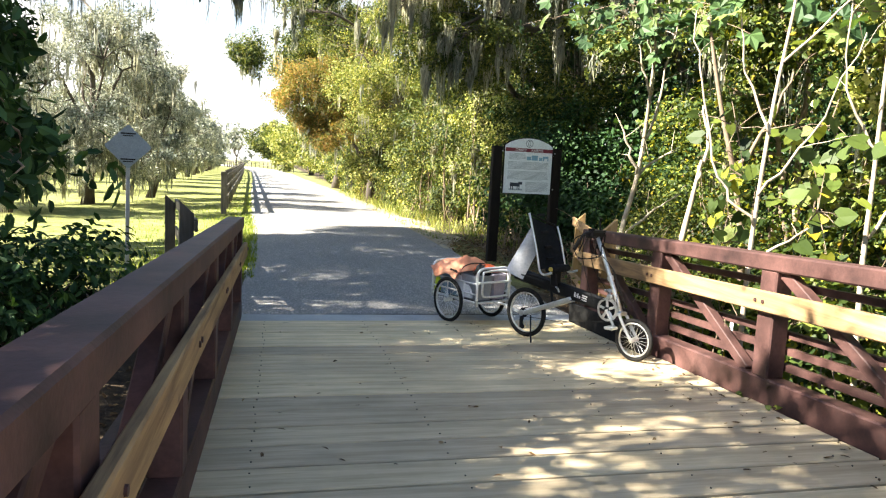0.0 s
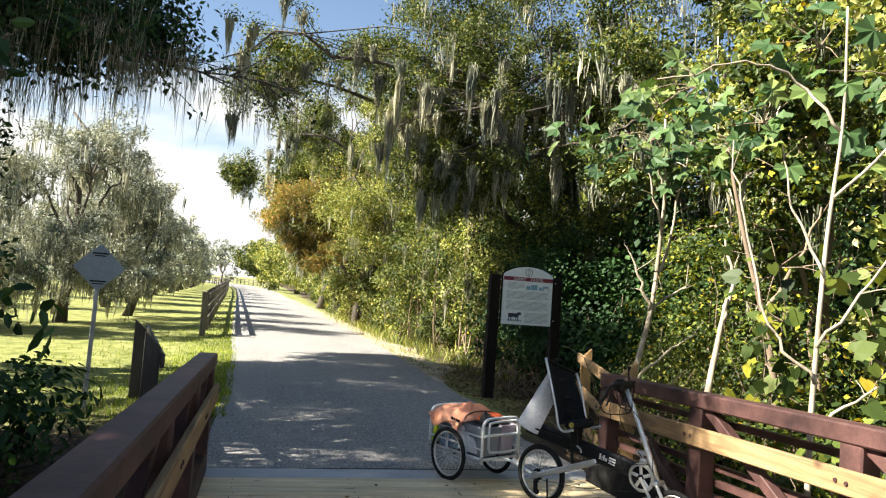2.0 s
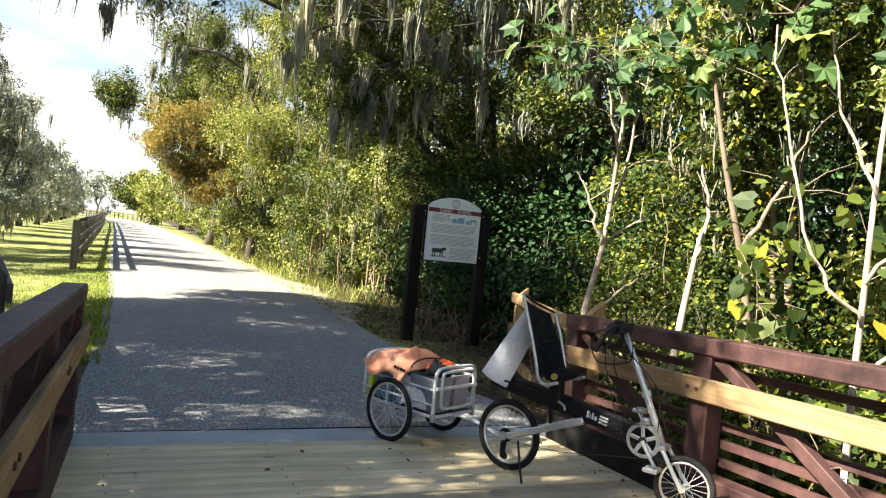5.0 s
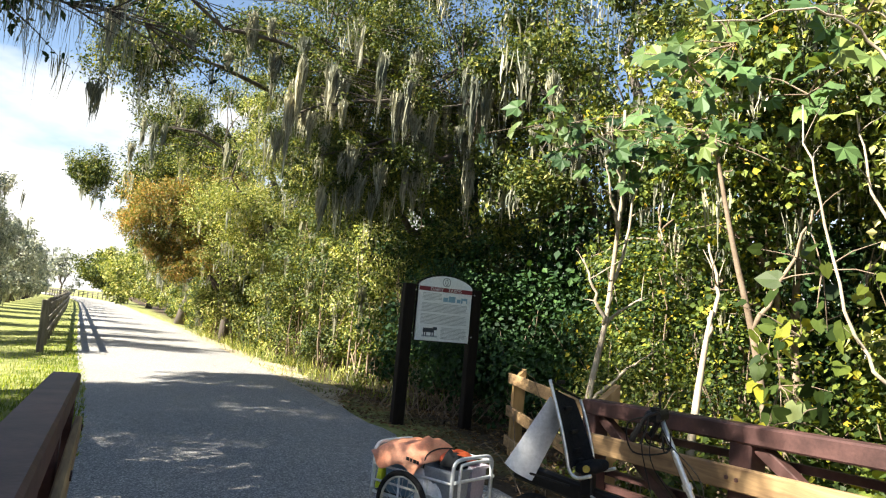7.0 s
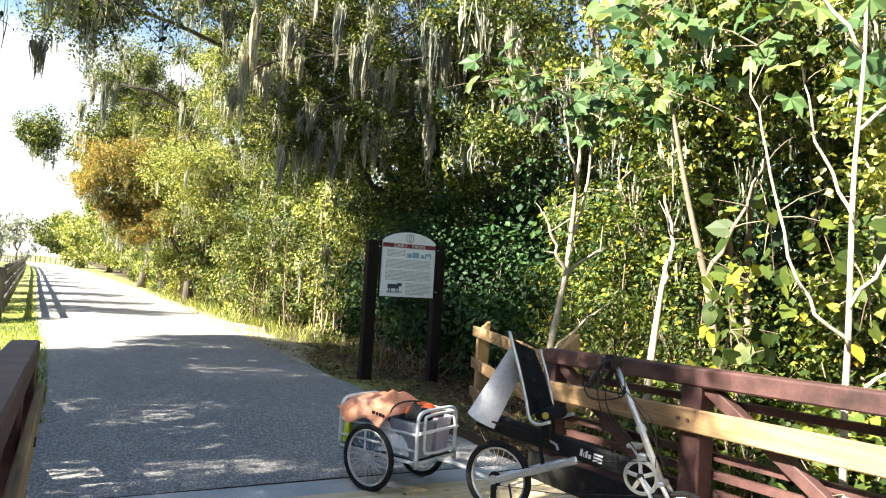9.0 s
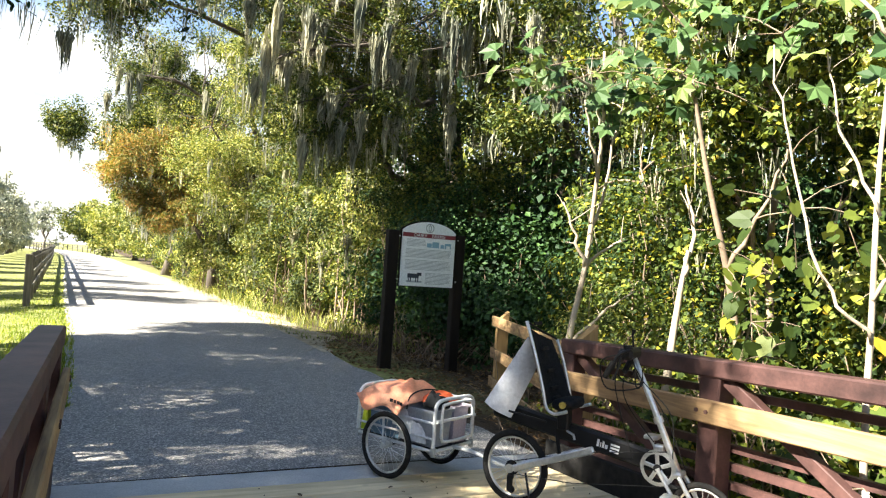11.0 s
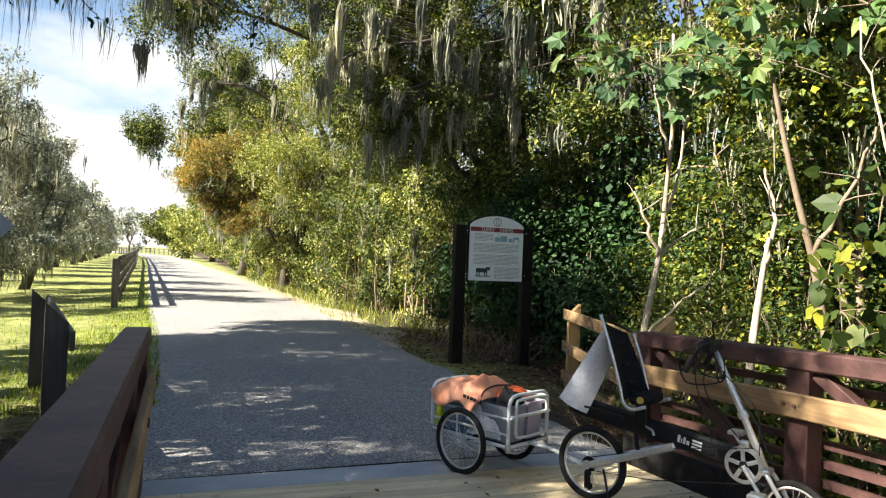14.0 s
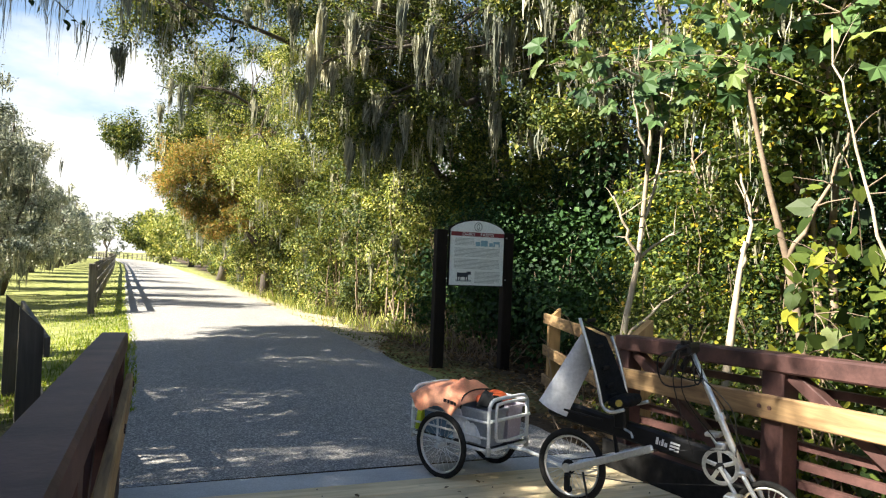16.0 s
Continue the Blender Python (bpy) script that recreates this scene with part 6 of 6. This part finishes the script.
def overhang():
    """A thin leafless limb with moss wisps reaching over the trail."""
    t = thing("mossy_branch", "thin dark branch with wisps of hanging moss over the trail", "branch")
    g, m, l = Geo(), Geo(), Geo()
    r = np.random.default_rng(12)
    p = limb(g, (-5.8, 9.4, 5.0), (0.1, 10.4, 4.4), 0.05, 0.006, 5, 0.03, 14, 6)
    anchors = []
    for q in p[3:]:
        for k in range(5):
            e = q + np.array((r.uniform(0.3, 1.0), r.normal(0, 0.5), r.normal(-0.05, 0.25)))
            b = limb(g, q, e, 0.014, 0.003, int(r.integers(1e6)), 0.02, 5, 4)
            if q[0] < -0.3:
                anchors += list(b[2:])
            leaves(l, e + r.normal(0, 0.07, (7, 3)), np.tile((0, 0, 1.0), (7, 1)), 0.085, "oval", 0.6, r)
    moss_strands(m, np.array(anchors), 0.6, r, 9, 0.06, 0.003)
    tagged(part("limb", g, "bark", t, "", True), kind="stuff")
    part("foliage", l, "darkleaf", t)
    tagged(part("hanging_moss", m, "moss", t, "grey hanging moss"), kind="stuff")


overhang()

row = tree("row_tree", "grey-green field tree hung with moss to the ground", (-6.2, 27.0, 0), 7.2, 0.17, [((-6.0, 27.0, 4.7), (2.6, 2.6, 3.4), 0.60), ((-6.0, 27.0, 1.7), (2.9, 2.9, 1.2), 0.42)], "rowleaf", 0.095, 480, 4, 0.8, seed=80, clumps=84, clump_r=0.75, group="row of field trees", moss_w=0.03, twigs=False)
row2 = tree("row_tree", "slender grey-green field tree with thin crown", (-6.8, 37.0, 0), 8.2, 0.16, [((-6.7, 37.0, 4.6), (2.2, 2.2, 3.6), 0.72), ((-6.7, 37.0, 1.8), (2.4, 2.4, 1.2), 0.36)], "rowleaf", 0.13, 320, 3, 0.8, seed=81, clumps=64, clump_r=0.75, group="row of field trees", moss_w=0.035, twigs=False)
far1 = tree("row_tree", "distant grey-green field tree", (-7.9, 60.0, 0), 7.4, 0.17, [((-7.8, 60.0, 4.2), (2.8, 2.8, 3.5), 0.72), ((-7.8, 60.0, 1.8), (2.7, 2.7, 1.2), 0.4)], "rowleaf", 0.25, 95, 1, 0.9, seed=82, clumps=54, clump_r=0.85, group="row of field trees", moss_w=0.06, sides=6, twigs=False)
r = np.random.default_rng(33)
copy_thing(row, pose(-7.2, 22.3, 0, 0, 0, 75) @ Matrix.Scale(0.74, 4) @ pose(6.2, -27.0, 0))
copy_thing(row2, pose(-4.9, 31.5, 0, 0, 0, 140) @ Matrix.Scale(0.82, 4) @ pose(6.8, -37.0, 0))
for k in range(12):
    src, bx, by = ((row, -6.2, 27.0), (row2, -6.8, 37.0))[k] if k < 2 else (far1, -7.9, 60.0)
    y = 45.0 + 7.5 * k + (k > 1) * 7.5
    x = float(trail_left(y)) - 5.8
    a, s = r.uniform(0, 360), r.uniform(0.85, 1.1)
    copy_thing(src, pose(x, y, 0, 0, 0, a) @ Matrix.Scale(s, 4) @ pose(-bx, -by, 0))
for k, (x, y) in enumerate(((-15, 34), (-17, 47), (-14, 60), (-22, 40), (-27, 56), (-20, 72), (-33, 66), (-30, 46), (-24, 92), (-40, 84), (-46, 60), (-38, 110), (-14, 98), (-26, 128), (-12, 24), (-19, 27))):
    src, bx, by = (row, -6.2, 27.0) if y < 32 else (far1, -7.9, 60.0)
    copy_thing(src, pose(x, y, 0, 0, 0, r.uniform(0, 360)) @ Matrix.Scale(r.uniform(0.85, 1.2), 4) @ pose(-bx, -by, 0))


far2 = tree("distant_tree", "hazy tree on the far field edge", (-30.0, 165.0, 0), 8.0, 0.2, [((-30.0, 165.0, 4.6), (4.2, 4.2, 4.2), 1.0)], "rowleaf", 0.6, 34, 0, seed=83, clumps=44, clump_r=1.2, group="far field trees", sides=6, twigs=False)
for k in range(26):
    x = -170.0 + 6.4 * k
    copy_thing(far2, pose(x, 168 + 14 * math.sin(k * 1.3), 0, 0, 0, 47 * k) @ Matrix.Scale(1.0 + 0.35 * math.sin(k * 2.1), 4) @ pose(30.0, -165.0, 0))
bush("deck_weed", "small green weed at the edge of the planks", (3.86, 4.25, 0), (0.22, 0.3, 0.4), "vineleaf", 0.06, 120, "oval", 210, subs=10, stems=5)


def palmetto():
    t = thing("palmetto", "small fan palm among the wood-edge shrubs", "palm", at=pose(4.9, 35.5, 0))
    r = np.random.default_rng(6)
    part("trunk", tube(Geo(), [(0, 0, -0.1), (0, 0, 1.6), (0.05, 0, 2.6)], [0.16, 0.14, 0.12], 9), "bark", t, "", True)
    for k in range(15):
        a, e = r.uniform(0, 2 * np.pi), r.uniform(-0.5, 1.1)
        d = np.array((math.cos(a) * math.cos(e), math.sin(a) * math.cos(e), math.sin(e)))
        c = np.array((0.05, 0, 2.6)) + d * 0.75
        g = Geo()
        tube(g, [(0.05, 0, 2.6), c], [0.015, 0.01], 4, False)
        s = np.cross(d, (0, 0, 1.0))
        s /= np.linalg.norm(s)
        u = np.cross(s, d)
        for q in np.linspace(-1.25, 1.25, 15):
            f = d * math.cos(q) + s * math.sin(q)
            tip = c + f * 0.75 - np.array((0, 0, 0.12))
            w = np.cross(f, u) * 0.025
            g.add([c, c + f * 0.4 + w, tip, c + f * 0.4 - w], [np.array([[0, 1, 2, 3]])])
        part("frond", g, "palm", t)


palmetto()


def scatter_ground():
    """Grass blades, weeds and fallen leaves, too many to count."""
    r = np.random.default_rng(15)
    g = Geo()
    n = 30000
    y = 8.4 + r.exponential(7.5, n)
    left = r.uniform(0, 1, n) < 0.62
    off = r.exponential(1.1, n)
    x = np.where(left, trail_left(y) + 0.10 - off, trail_right(y) - 0.08 + np.minimum(off * 0.6, 1.6))
    keep = (y < 45) & (y > np.where(left, 10.4, 16.5)) & (r.uniform(0, 1, n) < np.where(left, 1.0, 0.22))
    x, y = x[keep], y[keep]
    pos = np.stack([x, y, ground_z(x, y) - 0.005], -1)
    k = len(pos)
    tv = np.array(LEAF["blade"][0])
    a = r.uniform(0, 2 * np.pi, k)
    h = r.uniform(0.04, 0.11, k) * np.where(x > 2, 1.3, 1.0)
    tilt = r.uniform(0.1, 0.9, k)
    d = np.stack([np.cos(a) * np.sin(tilt), np.sin(a) * np.sin(tilt), np.cos(tilt)], -1)
    s = np.stack([-np.sin(a), np.cos(a), np.zeros(k)], -1)
    nn = np.cross(d, s)
    v = pos[:, None] + h[:, None, None] * (tv[None, :, 0, None] * d[:, None] + 2.4 * tv[None, :, 1, None] * s[:, None] + tv[None, :, 2, None] * nn[:, None])
    b = (np.arange(k) * 5)[:, None]
    g.add(v.reshape(-1, 3), [b + np.array([[0, 1, 3, 2]]), b + np.array([[2, 3, 4]])])
    tagged(part("grass", g, "grassblade"), "short green grass beside the trail", "grass", kind="stuff")
    g = Geo()
    n = 1700
    y = r.uniform(15.5, 40, n)
    e = np.interp(y, [14, 18, 22, 27, 46], [6.2, 5.7, 5.3, 4.7, 4.3])
    x = e + r.normal(0, 0.35, n)
    pos = np.stack([x, y, ground_z(x, y)], -1)
    d = np.stack([r.normal(0, 0.35, n), r.normal(0, 0.35, n), np.ones(n)], -1)
    s = np.stack([r.normal(0, 1, n), r.normal(0, 1, n), np.zeros(n)], -1)
    s /= np.linalg.norm(s, axis=1)[:, None]
    h = r.uniform(0.15, 0.5, n)
    v = pos[:, None] + h[:, None, None] * (tv[None, :, 0, None] * d[:, None] + 0.8 * tv[None, :, 1, None] * s[:, None] + tv[None, :, 2, None] * s[:, None])
    b = (np.arange(n) * 5)[:, None]
    g.add(v.reshape(-1, 3), [b + np.array([[0, 1, 3, 2]]), b + np.array([[2, 3, 4]])])
    tagged(part("tall_grass", g, "shrubleaf"), "tall yellow-green grass at the wood's edge", "grass", kind="stuff")
    g = Geo()
    n = 9000
    zone = r.integers(0, 4, n)
    x = np.select([zone == 0, zone == 1, zone == 2], [r.uniform(-4.5, -0.2, n), r.uniform(4.1, 7.5, n), r.uniform(4.2, 7.5, n)], r.uniform(4.0, 6.4, n))
    y = np.select([zone == 0, zone == 1, zone == 2], [r.uniform(3.5, 11.5, n), r.uniform(2.0, 9.0, n), r.uniform(9.0, 13.5, n)], r.uniform(13.0, 17.8, n))
    pos = np.stack([x, y, ground_z(x, y) + 0.012], -1)
    leaves(g, pos, np.tile((0, 0, 1.6), (n, 1)), 0.075, "oval", 0.0, r)
    tagged(part("fallen_leaves", g, "litter"), "brown fallen leaves on bare ground", "leaf litter", kind="stuff")
    g = Geo()
    n = 150
    x, y = np.where(r.uniform(0, 1, n) < 0.6, 3.7 - r.exponential(0.22, n), r.uniform(0.1, 3.6, n)), r.uniform(1.5, 7.4, n)
    pos = np.stack([x, y, np.array([deck_z(q) for q in y]) + 0.012], -1)
    leaves(g, pos, np.tile((0, 0, 2.5), (n, 1)), 0.05, "oval", 0.0, r)
    tagged(part("fallen_leaves", g, "litter"), "few dry leaves on the planks", "leaf litter", kind="stuff")


scatter_ground()
